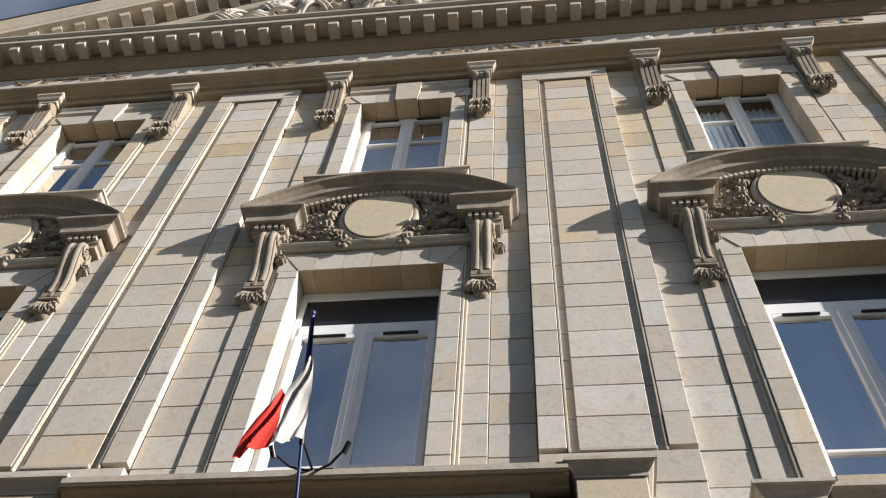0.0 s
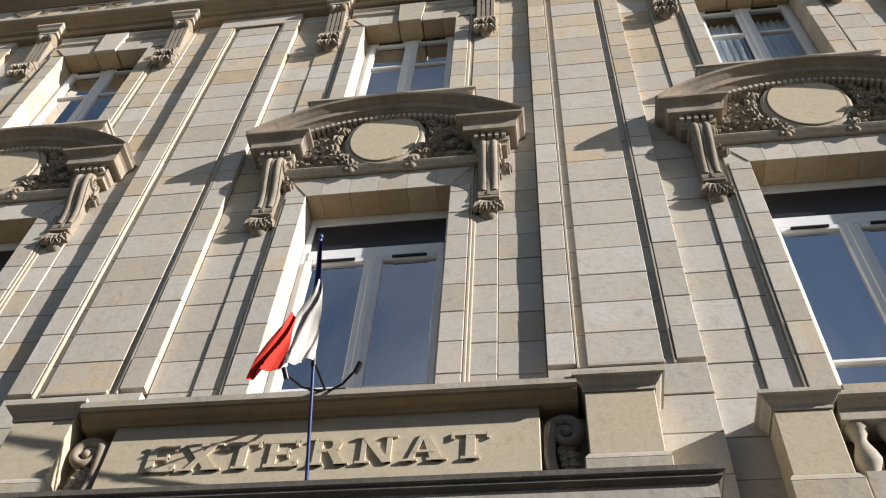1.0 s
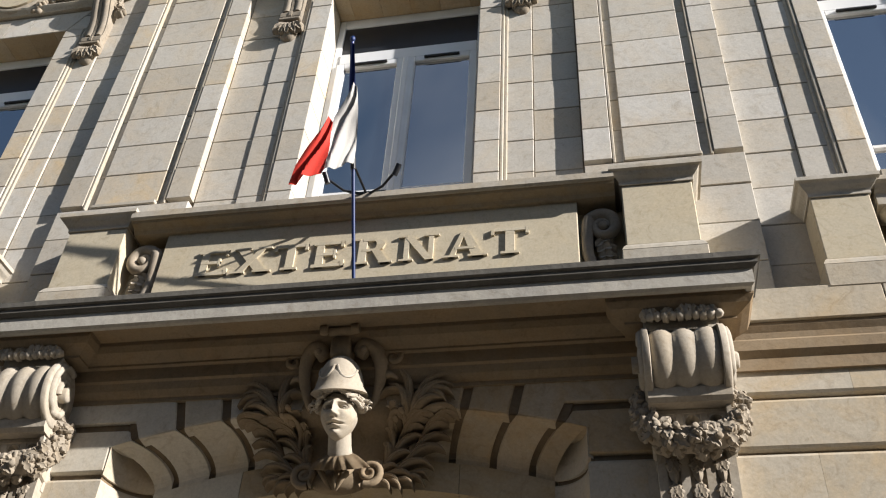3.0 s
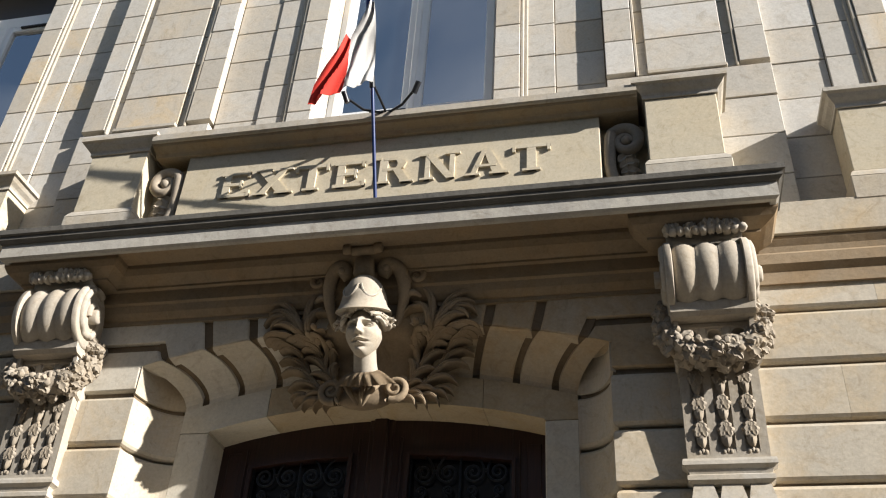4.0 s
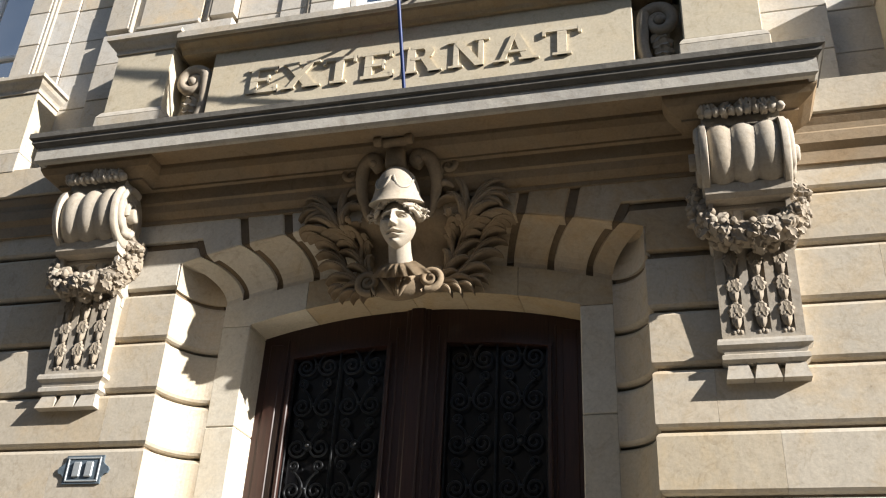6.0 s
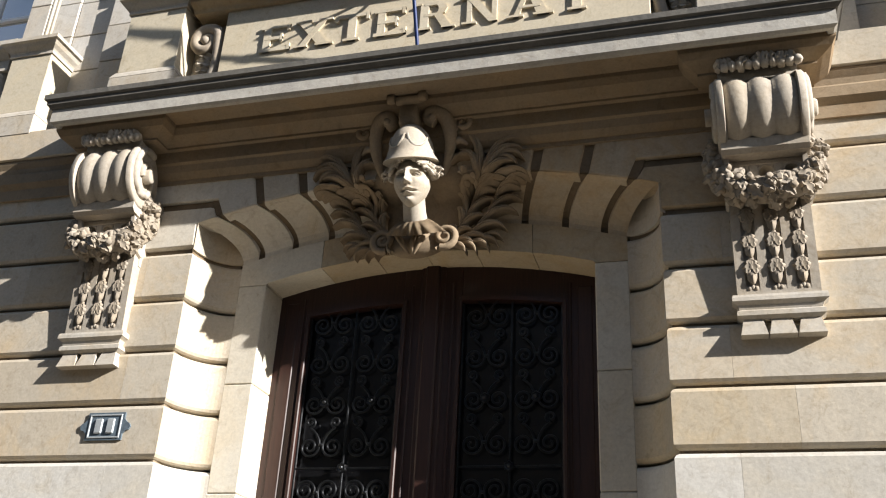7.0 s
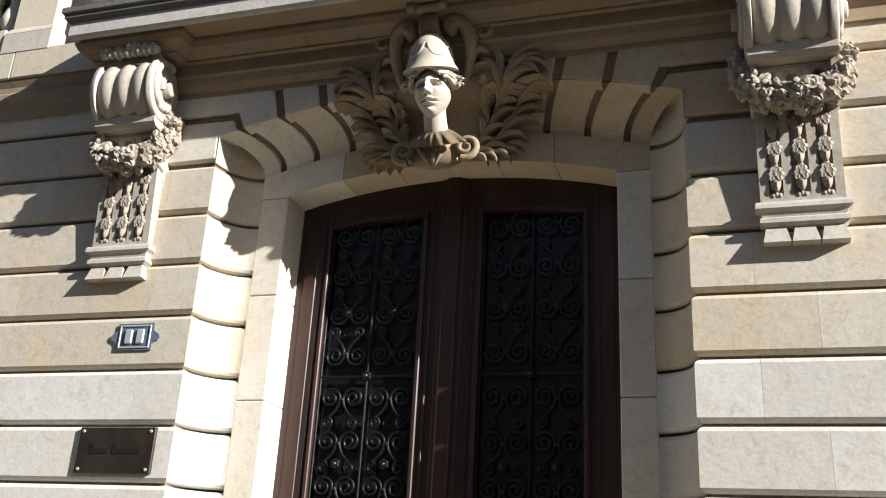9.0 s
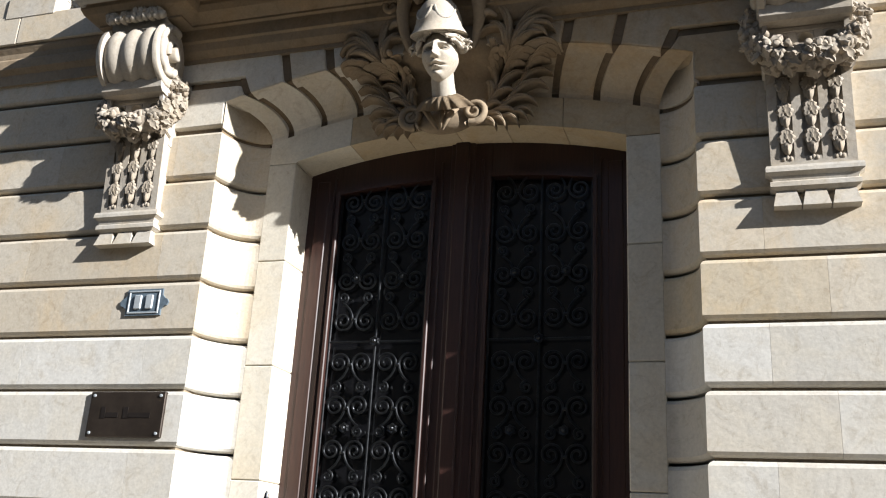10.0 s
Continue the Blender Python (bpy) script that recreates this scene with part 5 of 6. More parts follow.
# ---------- cartouche and head over the door ----------
cart = empty("cartouche", "brown-stained limestone cartouche of acanthus fronds and scrolls over the door, darkened for shade", "cartouche", at=(0, -0.35, 4.05))
cput = lambda n_, b_, m_=GRIMESHADE, l_="", sm=True: at_local(cart, part(n_, b_, m_, cart, l_, sm))
shield = bmesh.new()
blob(shield, (0.01, -0.30, 4.53), (0.36, 0.09, 0.46), 28, 14)
cput("shield", shield)
for s in (-1, 1):
    V = lambda *q: [Vector((s * (x + 0.015 * s), -0.355, z)) for x, z in q]
    # tall S scroll beside the helmet, and a small volute turned outwards
    up = bmesh.new()
    S = [Vector((s * x, y, z)) for x, y, z in ((0.20, -0.37, 4.60), (0.235, -0.40, 4.70), (0.255, -0.44, 4.83), (0.225, -0.49, 4.95), (0.160, -0.52, 4.985), (0.125, -0.51, 4.945), (0.165, -0.50, 4.915))]
    tube(up, smooth_path(S, 36), 0.047, 10, lambda t: 0.25 + 0.80 * math.sin(math.pi * min(1, 0.05 + 0.72 * t)))
    blob(up, (s * 0.148, -0.535, 4.94), (0.03, 0.03, 0.03), 10, 8)
    cput("scroll", up)
    vol = bmesh.new()
    tube(vol, [(s * 0.235, -0.43, 4.84), (s * 0.27, -0.44, 4.875)] + [(s * (0.335 + q[0]), q[1], q[2]) for q in spiral(0, 4.925, 0.068, 0.012, radians(215), 1.35, -0.45, 26, -1)], 0.023, 8, lambda t: 1.15 - 0.5 * t)
    blob(vol, (s * 0.335, -0.43, 4.925), (0.03, 0.03, 0.03), 10, 8)
    frond(vol, [(s * 0.25, -0.41, 4.80), (s * 0.31, -0.43, 4.81), (s * 0.36, -0.40, 4.79)], 0.026)
    cput("volute", vol)
    for stem, n, length, side, r in (
            (V((0.20, 4.09), (0.28, 4.09), (0.36, 4.10), (0.41, 4.12)), 4, 0.085, s, 0.013),
            (V((0.20, 4.10), (0.33, 4.16), (0.43, 4.28), (0.50, 4.42), (0.56, 4.49)), 7, 0.120, s, 0.0145),
            (V((0.20, 4.12), (0.29, 4.25), (0.35, 4.40), (0.39, 4.48)), 5, 0.115, s, 0.015),
            (V((0.22, 4.12), (0.27, 4.24), (0.29, 4.36), (0.30, 4.44)), 3, 0.060, -s, 0.015),
            (V((0.36, 4.40), (0.44, 4.50), (0.52, 4.56), (0.58, 4.58)), 4, 0.105, s, 0.015),
            (V((0.38, 4.40), (0.43, 4.54), (0.47, 4.66), (0.50, 4.68)), 5, 0.150, s, 0.019),
            (V((0.38, 4.42), (0.41, 4.56), (0.43, 4.68), (0.42, 4.70)), 4, 0.140, -s, 0.019)):
        cput("acanthus_leaf", acanthus(stem, n, length, side, r))
    # smooth curled inner leaf against the shield
    cur = bmesh.new()
    tube(cur, smooth_path([Vector((s * x, y, z)) for x, y, z in ((0.25, -0.37, 4.14), (0.31, -0.39, 4.30), (0.30, -0.41, 4.44), (0.33, -0.42, 4.53), (0.37, -0.42, 4.54), (0.375, -0.41, 4.50))], 26), 0.021, 8, lambda t: 0.5 + 0.5 * math.sin(math.pi * min(1, 0.1 + 0.6 * t)))
    cput("curled_leaf", cur)
    berries = bmesh.new()
    for i in range(3):
        blob(berries, (s * (0.34 + 0.05 * (i % 2)), -0.425, 4.60 - 0.055 * i), (0.022, 0.022, 0.024), 8, 6)
    cput("berry_cluster", berries)
    lo = bmesh.new()
    tube(lo, [(s * (0.205 + q[0]), q[1], q[2]) for q in spiral(0, 4.135, 0.080, 0.014, radians(250), 1.6, -0.405, 28, 1)], 0.022, 8, lambda t: 1.15 - 0.5 * t)
    blob(lo, (s * 0.205, -0.37, 4.135), (0.075, 0.04, 0.075), 12, 8)
    cput("scroll", lo)
tongue = bmesh.new()
blob(tongue, (0.01, -0.33, 4.12), (0.19, 0.055, 0.085), 18, 10)
for i in (-1, 1):
    frond(tongue, [(0.10 * i, -0.40, 4.17), (0.06 * i, -0.425, 4.10), (0.015 * i, -0.40, 4.03)], 0.020)
frond(tongue, [(0.01, -0.40, 4.16), (0.01, -0.425, 4.09), (0.01, -0.40, 4.03)], 0.018)
cput("tongue_leaf", tongue)
collar = bmesh.new()
rows = []
for i in range(9):
    t = i / 8
    row = []
    for j in range(57):
        q = -1 + j / 28
        fold = 0.006 * math.sin(17 * q + 1.5 * math.sin(3 * q)) * (0.5 + t)
        row.append(collar.verts.new((0.03 + (0.085 + 0.115 * t) * q, -0.410 - 0.035 * math.sin(math.pi * (0.2 + 0.8 * t)) + fold + 0.07 * q * q, 4.245 - 0.085 * t + 0.05 * q * q + 0.6 * fold)))
    rows.append(row)
for p, q in zip(rows, rows[1:]):
    for j in range(56):
        collar.faces.new((p[j], p[j + 1], q[j + 1], q[j]))
bmesh.ops.solidify(collar, geom=collar.faces[:], thickness=0.02)
cput("collar", collar)
crown = bmesh.new()
box(crown, -0.10, 0.10, -0.62, -0.40, 5.03, 5.085, 0.02)
for k in (-1, 1):
    lathe(crown, [(0.01, 0.0), (0.032, 0.0), (0.037, 0.025), (0.032, 0.05), (0.01, 0.05)], (k * 0.105 - 0.025, -0.61, 5.055), 12, "x")
box(crown, -0.065, 0.065, -0.58, -0.40, 4.88, 5.03, 0.02)
cput("crown_piece", crown)


for o in cart.children:
    kind = o.name.split(".")[0]
    if kind in ("crown_piece", "volute"):
        continue
    low = kind == "scroll" and max(v.co.z for v in o.data.vertices) < 4.4
    for v in o.data.vertices:
        f = min(1.0, max(0.0, (4.64 - v.co.z) / 0.26))
        if kind in ("scroll", "collar", "tongue_leaf"):
            f = {"collar": 0.0, "tongue_leaf": 0.45}.get(kind, 0.55 if low else 0.0)
        elif kind != "shield":
            f *= min(1.0, max(0.0, (abs(v.co.x) - 0.10) / 0.16))
        back = 0.21 * f * f * (3 - 2 * f)
        v.co.y += back
        v.co.z += 0.55 * back


def head_shape():
    """A plain carved head with helmet, hair and neck, as one mesh."""
    bm = bmesh.new()
    c = Vector((0.03, -0.46, 4.47))
    seg, rings = 150, 130
    rows = []
    for i in range(1, rings):
        t = math.pi * i / rings
        row = []
        for j in range(seg):
            a = 2 * math.pi * j / seg
            d = Vector((math.sin(t) * math.sin(a), -math.sin(t) * math.cos(a), math.cos(t)))
            p = Vector((d.x * 0.112, d.y * 0.138, d.z * 0.188))
            if p.z < -0.03:
                k = min(1.0, (-0.03 - p.z) / 0.15)
                p.x *= 1 - 0.27 * k
                p.y = p.y * (1 - 0.06 * k) - 0.012 * k
            if d.y < -0.1:
                g = lambda x0, z0, sx, sz: math.exp(-((p.x - x0) / sx) ** 2 - ((p.z - z0) / sz) ** 2)
                two = lambda x0, z0, sx, sz: g(-x0, z0, sx, sz) + g(x0, z0, sx, sz)
                e = 0.0
                e += 0.050 * g(0, -0.026, 0.016, 0.020) + 0.040 * g(0, 0.016, 0.012, 0.036) + 0.016 * g(0, 0.06, 0.02, 0.03)
                e += 0.018 * two(0.019, -0.032, 0.009, 0.010)
                e -= 0.016 * two(0.011, -0.046, 0.006, 0.005)
                e -= 0.052 * two(0.046, 0.034, 0.026, 0.016) + 0.012 * two(0.024, 0.036, 0.010, 0.014)
                e += 0.018 * two(0.050, 0.064, 0.036, 0.009)
                e += 0.010 * two(0.062, -0.012, 0.030, 0.030)
                e += 0.024 * two(0.012, -0.074, 0.016, 0.0085) + 0.028 * g(0, -0.103, 0.022, 0.011)
                e -= 0.046 * g(0, -0.088, 0.040, 0.0065)
                e -= 0.014 * g(0, -0.124, 0.026, 0.009)
                e += 0.026 * g(0, -0.155, 0.032, 0.022)
                p.y -= 1.05 * e
            row.append(bm.verts.new(c + p))
        rows.append(row)
    top, bot = bm.verts.new(c + Vector((0, 0, 0.188))), bm.verts.new(c + Vector((0, -0.02, -0.188)))
    for a, b in zip(rows, rows[1:]):
        for j in range(seg):
            bm.faces.new((a[j], a[(j + 1) % seg], b[(j + 1) % seg], b[j]))
    for j in range(seg):
        bm.faces.new((top, rows[0][j], rows[0][(j + 1) % seg]))
        bm.faces.new((bot, rows[-1][(j + 1) % seg], rows[-1][j]))
    # eyeballs and lids
    for s in (-1, 1):
        ex, ey, ez = c.x + s * 0.046, c.y - 0.085, c.z + 0.032
        blob(bm, (ex, ey, ez), (0.021, 0.019, 0.017), 14, 10)
        for lift, sink, rad in ((0.013, 0.016, 0.0048), (-0.011, 0.014, 0.0035)):
            tube(bm, [(ex + 0.027 * q, ey - sink * (1 - 0.75 * q * q) - 0.004, ez + lift * (1 - q * q)) for q in [-1 + i / 6 for i in range(13)]], rad, 6)
    rng = random.Random(8)
    # helmet: a tall dome with a swept brim that comes to a point in front
    b = bmesh.new()
    rows = []
    for i in range(17):
        t = i / 16
        z = 4.628 + 0.27 * t
        k = math.sqrt(max(0.0, 1 - t ** 2.4))
        flare = (1.17, 1.10, 1.03, 1.0)[min(i, 3)]
        row = []
        for j in range(48):
            a = 2 * math.pi * j / 48
            f = max(0.0, math.cos(a)) ** 3
            step = 0.006 if t < 0.36 + 0.14 * math.cos(3 * a) and math.cos(a) > 0.1 else 0.0
            q = k * flare
            row.append(b.verts.new((c.x - 0.01 + (0.150 * q + step) * math.sin(a), c.y + 0.02 - (0.160 * q + step + 0.030 * f * max(0.0, 1 - 4 * t)) * math.cos(a), z - 0.022 * f * max(0.0, 1 - 5 * t) + 0.0125 * (1 - math.cos(a)) * (1 - t))))
        rows.append(row)
    for p, q in zip(rows, rows[1:]):
        for j in range(48):
            b.faces.new((p[j], p[(j + 1) % 48], q[(j + 1) % 48], q[j]))
    b.faces.new(rows[0])
    b.faces.new(rows[-1])
    join(bm, b)
    # cut edge of the visor, a point between two curves
    for s in (-1, 1):
        edge = []
        for i in range(15):
            a = radians(4 + 70 * i / 14)
            t = 0.62 - 0.34 * math.sin(math.pi * (i / 14) ** 0.7) + 0.05 * i / 14
            k = math.sqrt(1 - t ** 2.4)
            edge.append((c.x - 0.01 + s * (0.150 * k + 0.003) * math.sin(a), c.y + 0.02 - (0.160 * k + 0.003) * math.cos(a), 4.628 + 0.27 * t))
        tube(bm, edge, 0.0075, 6)
    # waved locks swept back from the parting to behind the ears
    for s in (-1, 1):
        for i in range(5):
            z0 = 4.632 - 0.012 * i
            ph = rng.uniform(0, 6.28)
            lock = []
            for n in range(9):
                t = n / 8
                lock.append(Vector((c.x + s * (0.004 + 0.016 * i + (0.138 + 0.004 * (i % 3) - 0.014 * i) * t ** 0.85), c.y - 0.132 + 0.004 * i + 0.135 * t * t + 0.006 * math.sin(9 * t + ph), z0 - (0.022 + 0.009 * i) * t + 0.009 * math.sin(10 * t + ph) - 0.006 * i * (1 - t) * 0.5)))
            tube(bm, smooth_path(lock[max(0, i - 2):], 24), 0.0125, 7, lambda t: 0.8 + 0.35 * math.sin(math.pi * t))
        for i in range(7):
            a = 2 * math.pi * i / 7
            x, z = c.x + s * (0.158 + 0.022 * math.cos(a)), 4.555 + 0.036 * math.sin(a)
            tube(bm, [(x + 0.018 * math.cos(q), c.y + 0.010 - 0.022 * math.cos(a * 2 + q * 0.5), z + 0.014 * math.sin(q)) for q in [i + 0.6 * n for n in range(8)]], 0.012, 6)
        blob(bm, (c.x + s * 0.130, c.y + 0.03, 4.560), (0.045, 0.06, 0.060), 12, 8, 0.05)
    # a short full face, turned a little to the street's sunny end, bent forward
    for v in bm.verts:
        if v.co.z < 4.63:
            v.co.z = 4.63 - 0.84 * (4.63 - v.co.z)
    bmesh.ops.rotate(bm, cent=c, matrix=Matrix.Rotation(radians(3), 3, "Z"), verts=bm.verts)
    bmesh.ops.rotate(bm, cent=c + Vector((0, 0.03, -0.05)), matrix=Matrix.Rotation(radians(13), 3, "X"), verts=bm.verts)
    tube(bm, [(0.03, -0.33, 4.235), (0.03, -0.35, 4.27), (0.03, -0.39, 4.33), (0.03, -0.43, 4.42)], 0.070, 24, lambda t: 1.25 - 0.5 * t + 0.25 * t * t)
    return bm


tagged(link_mesh("carved_head", head_shape(), CARVED, smooth=True), "pale limestone carved head wearing a tall helmet, over the door", "sculpture")

# ---------- scrolls beside the parapet panel ----------
for s in (-1, 1):
    e = empty("parapet_scroll", "carved limestone scroll bracket beside the parapet panel", "scroll", "parapet scrolls", at=(s * 1.71, -0.35, 5.6))
    sc = bmesh.new()
    stem = [(1.85, -0.37, 5.43), (1.76, -0.375, 5.45), (1.675, -0.38, 5.53), (1.615, -0.385, 5.68), (1.607, -0.39, 5.83)]
    stem += [(1.722 + (0.112 - 0.086 * i / 22) * math.cos(radians(155 - 24 * i)), -0.395, 5.955 + (0.122 - 0.092 * i / 22) * math.sin(radians(155 - 24 * i))) for i in range(23)]
    tube(sc, smooth_path([Vector((s * x, y, z)) for x, y, z in stem], 70), 0.046, 9, lambda t: 0.75 + 0.35 * math.sin(math.pi * min(1, 1.4 * t)) - 0.30 * t)
    blob(sc, (s * 1.722, -0.40, 5.955), (0.036, 0.04, 0.036), 12, 8)
    at_local(e, part("volute", sc, WORN, e, "", True))
    lo = bmesh.new()
    tube(lo, smooth_path([Vector((s * x, -0.375, z)) for x, z in ((1.585, 5.42), (1.60, 5.50), (1.64, 5.52), (1.655, 5.47), (1.63, 5.45))], 16), 0.022, 7)
    at_local(e, part("lower_volute", lo, CARVED, e, "", True))
    ball = bmesh.new()
    blob(ball, (s * 1.80, -0.38, 5.60), (0.05, 0.05, 0.05), 14, 10)
    at_local(e, part("bud", ball, CARVED, e, "", True))
    lf = bmesh.new()
    for i in range(5):
        carved_leaf(lf, (s * (1.66 + 0.008 * i), -0.335, 5.80 - 0.045 * i), 0.15 - 0.008 * i, math.pi / 2 - s * radians(55 + 18 * i), lift=0.45)
    at_local(e, part("leaf", lf, CARVED, e))

# ---------- iron grilles of the door ----------
def iron_flower(x, y, z, r):
    """A six-petalled forged flower, one domed surface with a raised heart."""
    bm = bmesh.new()
    rings = []
    for f, h in ((1.0, 0.010), (1.0, -0.004), (0.78, -0.014), (0.45, -0.010), (0.30, -0.022), (0.12, -0.026)):
        rings.append([bm.verts.new((x + r * f * (1 - 0.24 * f * (1 + math.cos(6 * a)) / 2) * math.cos(a), y + h, z + r * f * (1 - 0.24 * f * (1 + math.cos(6 * a)) / 2) * math.sin(a))) for a in [2 * math.pi * i / 24 for i in range(24)]])
    for p, q in zip(rings, rings[1:]):
        for i in range(24):
            bm.faces.new((p[i], p[(i + 1) % 24], q[(i + 1) % 24], q[i]))
    bm.faces.new(rings[0])
    bm.faces.new(rings[-1])
    return bm


for s in (-1, 1):
    g = empty("door_grille", "black wrought iron scrollwork grille in front of the door glass", "grille", "door grilles", at=(s * 0.54, 0.215, 0.95))
    gp = lambda n_, b_, l_="": at_local(g, part(n_, b_, IRON, g, l_, True))
    cx, y = s * 0.54, 0.225
    for x in (cx - 0.325, cx, cx + 0.325):
        bars = bmesh.new()
        tube(bars, [(x, y, 0.96), (x, y, 3.95)], 0.0075, 6)
        gp("upright_bar", bars)
    for z in (1.75, 2.87):
        b = bmesh.new()
        tube(b, [(cx - 0.33, y, z), (cx + 0.33, y, z)], 0.007, 6)
        gp("cross_bar", b)
    for h in (-1, 1):
        mid = cx + h * 0.163
        for row in range(11):
            z = 1.05 + 0.28 * row
            up = 1 if z < 2.80 else -1
            for k in (-1, 1):
                # one bar forged into an S: a small volute, a swept stem, a large volute
                tight = spiral(mid + k * 0.088, z - up * 0.160, 0.010, 0.036, radians(90 * up) + k * up * 2 * math.pi * 1.4, 1.4, y, 20, -k * up)
                stem = [(mid + k * 0.050, y, z - up * 0.098), (mid + k * 0.018, y, z - up * 0.045)]
                wide = spiral(mid + k * 0.079, z, 0.068, 0.012, math.pi if k > 0 else 0.0, 1.7, y, 32, -k * up)
                one = bmesh.new()
                tube(one, smooth_path([Vector(q) for q in tight + stem + wide], 80), 0.0082, 6)
                gp("scroll", one)
            one = bmesh.new()
            box(one, mid - 0.014, mid + 0.014, y - 0.012, y + 0.012, z - up * 0.012 - 0.009, z - up * 0.012 + 0.009, 0.002)
            gp("collar", one)
    for rx, rz in ((cx, 2.87), (cx - 0.163, 2.31), (cx + 0.163, 2.31), (cx - 0.163, 3.30), (cx + 0.163, 3.30), (cx, 1.75)):
        gp("rosette", iron_flower(rx, y - 0.012, rz, 0.036))

# ---------- flag ----------
flag = empty("flag", "blue, white and red flag hanging from a leaning pole", "flag", at=(0.0, -0.46, 5.50))
A, B = Vector((0.0, -0.47, 5.50)), Vector((0.0, -1.29, 7.21))
pole = bmesh.new()
tube(pole, [A.lerp(B, i / 10) for i in range(11)], 0.0135, 10)
blob(pole, B, (0.022, 0.022, 0.03), 8, 6)
at_local(flag, part("pole", pole, POLE, flag, "blue painted pole", True))
foot = bmesh.new()
box(foot, -0.03, 0.03, -0.50, -0.438, 5.46, 5.54, 0.006)
at_local(flag, part("foot_socket", foot, GATE, flag))


def cloth(rows, name, mat, label, amp):
    """A strip of cloth: rows of (left, right) points joined with soft folds, given thickness."""
    bm = bmesh.new()
    n, m = len(rows) - 1, 18
    grid = []
    for i in range(4 * n + 1):
        t = i / 4
        k = min(int(t), n - 1)
        f = t - k
        a = Vector(rows[k][0]).lerp(Vector(rows[k + 1][0]), f)
        b = Vector(rows[k][1]).lerp(Vector(rows[k + 1][1]), f)
        line = []
        for j in range(m + 1):
            u = j / m
            p = a.lerp(b, u)
            hem = min(1.0, 6 * u * (1 - u) + 0.12)
            p.y += hem * amp * (math.sin(u * 9.0 + t * 1.7) + 0.5 * math.sin(u * 17 + t * 2.6))
            p.x += hem * 0.4 * amp * math.sin(u * 7 + t * 2.1)
            line.append(p)
        grid.append(line)
    for back in (0, 0.004):
        v = [[bm.verts.new(p + Vector((0, back, 0))) for p in line] for line in grid]
        for p, q in zip(v, v[1:]):
            for j in range(m):
                bm.faces.new((p[j], p[j + 1], q[j + 1], q[j]))
    return at_local(flag, part(name, bm, mat, flag, label, True))


P = lambda f: A.lerp(B, f)
cloth([(P(0.985) + Vector((-0.018, 0, 0)), P(0.985) + Vector((0.020, -0.02, -0.02))), (P(0.86) + Vector((-0.024, 0, 0)), P(0.86) + Vector((0.028, -0.03, -0.03))), (P(0.75) + Vector((-0.03, -0.01, 0)), P(0.75) + Vector((0.03, -0.02, -0.02)))], "blue_band", BLUE, "blue cloth wrapped round the pole", 0.010)
cloth([((0.005, -1.155, 6.84), (0.040, -1.16, 6.85)), ((-0.030, -1.13, 6.75), (0.048, -1.12, 6.755)), ((-0.075, -1.10, 6.67), (0.052, -1.08, 6.67)), ((-0.119, -1.08, 6.59), (0.050, -1.05, 6.58)), ((-0.125, -1.065, 6.46), (0.046, -1.00, 6.47)), ((-0.119, -1.05, 6.33), (0.040, -0.96, 6.37)), ((-0.147, -1.02, 6.125), (0.030, -0.94, 6.25))], "white_band", WHITE, "white cloth in folds", 0.016)
cloth([((-0.172, -1.08, 6.57), (-0.121, -1.08, 6.588)), ((-0.225, -1.07, 6.45), (-0.127, -1.066, 6.46)), ((-0.285, -1.055, 6.33), (-0.121, -1.051, 6.33)), ((-0.352, -1.04, 6.17), (-0.132, -1.034, 6.22)), ((-0.385, -1.02, 6.01), (-0.149, -1.021, 6.125))], "red_band", RED, "red cloth in folds", 0.026)
holder = empty("flag_holder", "black metal triple flag holder fixed on the parapet coping", "flag holder", at=(0.03, -0.55, 6.3))
hub = Vector((0.03, -0.56, 6.30))
for tip in ((-0.235, -0.74, 6.33), (0.0, -0.865, 6.325), (0.29, -0.74, 6.35)):
    b = bmesh.new()
    mid = hub.lerp(Vector(tip), 0.55) + Vector((0, 0, -0.05 if tip[0] else 0))
    tube(b, [hub, mid, tip], 0.010, 8)
    at_local(holder, part("arm", b, GATE, holder, "", True))
    b = bmesh.new()
    t = Vector(tip)
    d = (B - A).normalized() if not tip[0] else Vector((0.45 if tip[0] > 0 else -0.25, -0.45, 0.8)).normalized()
    tube(b, [t - d * 0.045, t + d * 0.045], 0.021, 10)
    at_local(holder, part("socket", b, GATE, holder, "", True))
b = boxed(-0.10, 0.18, -0.585, -0.555, 6.296, 6.318, bev=0.004)
at_local(holder, part("mount", b, GATE, holder))

# ---------- plates beside the door ----------
num = empty("number_plate", "grey-blue cast metal house plate with scrolled ends and raised marks", "house plate", at=(-1.915, WALL, 3.01))
pl = [(-2.045, 2.925), (-1.785, 2.925), (-1.785, 2.965), (-1.765, 2.985), (-1.745, 2.99), (-1.735, 3.01), (-1.745, 3.03), (-1.765, 3.04), (-1.785, 3.06), (-1.785, 3.10), (-2.045, 3.10), (-2.045, 3.06), (-2.065, 3.04), (-2.085, 3.03), (-2.095, 3.01), (-2.085, 2.99), (-2.065, 2.985), (-2.045, 2.965)]
at_local(num, part("plate", extrude_poly(pl, "y", WALL - 0.012, WALL + 0.01), ENAMEL, num))
for x0, x1, z0, z1 in ((-2.03, -1.80, 3.078, 3.088), (-2.03, -1.80, 2.937, 2.947), (-2.03, -2.02, 2.947, 3.078), (-1.81, -1.80, 2.947, 3.078)):
    at_local(num, part("rim", boxed(x0, x1, WALL - 0.018, WALL - 0.01, z0, z1, bev=0.002), PALE, num))
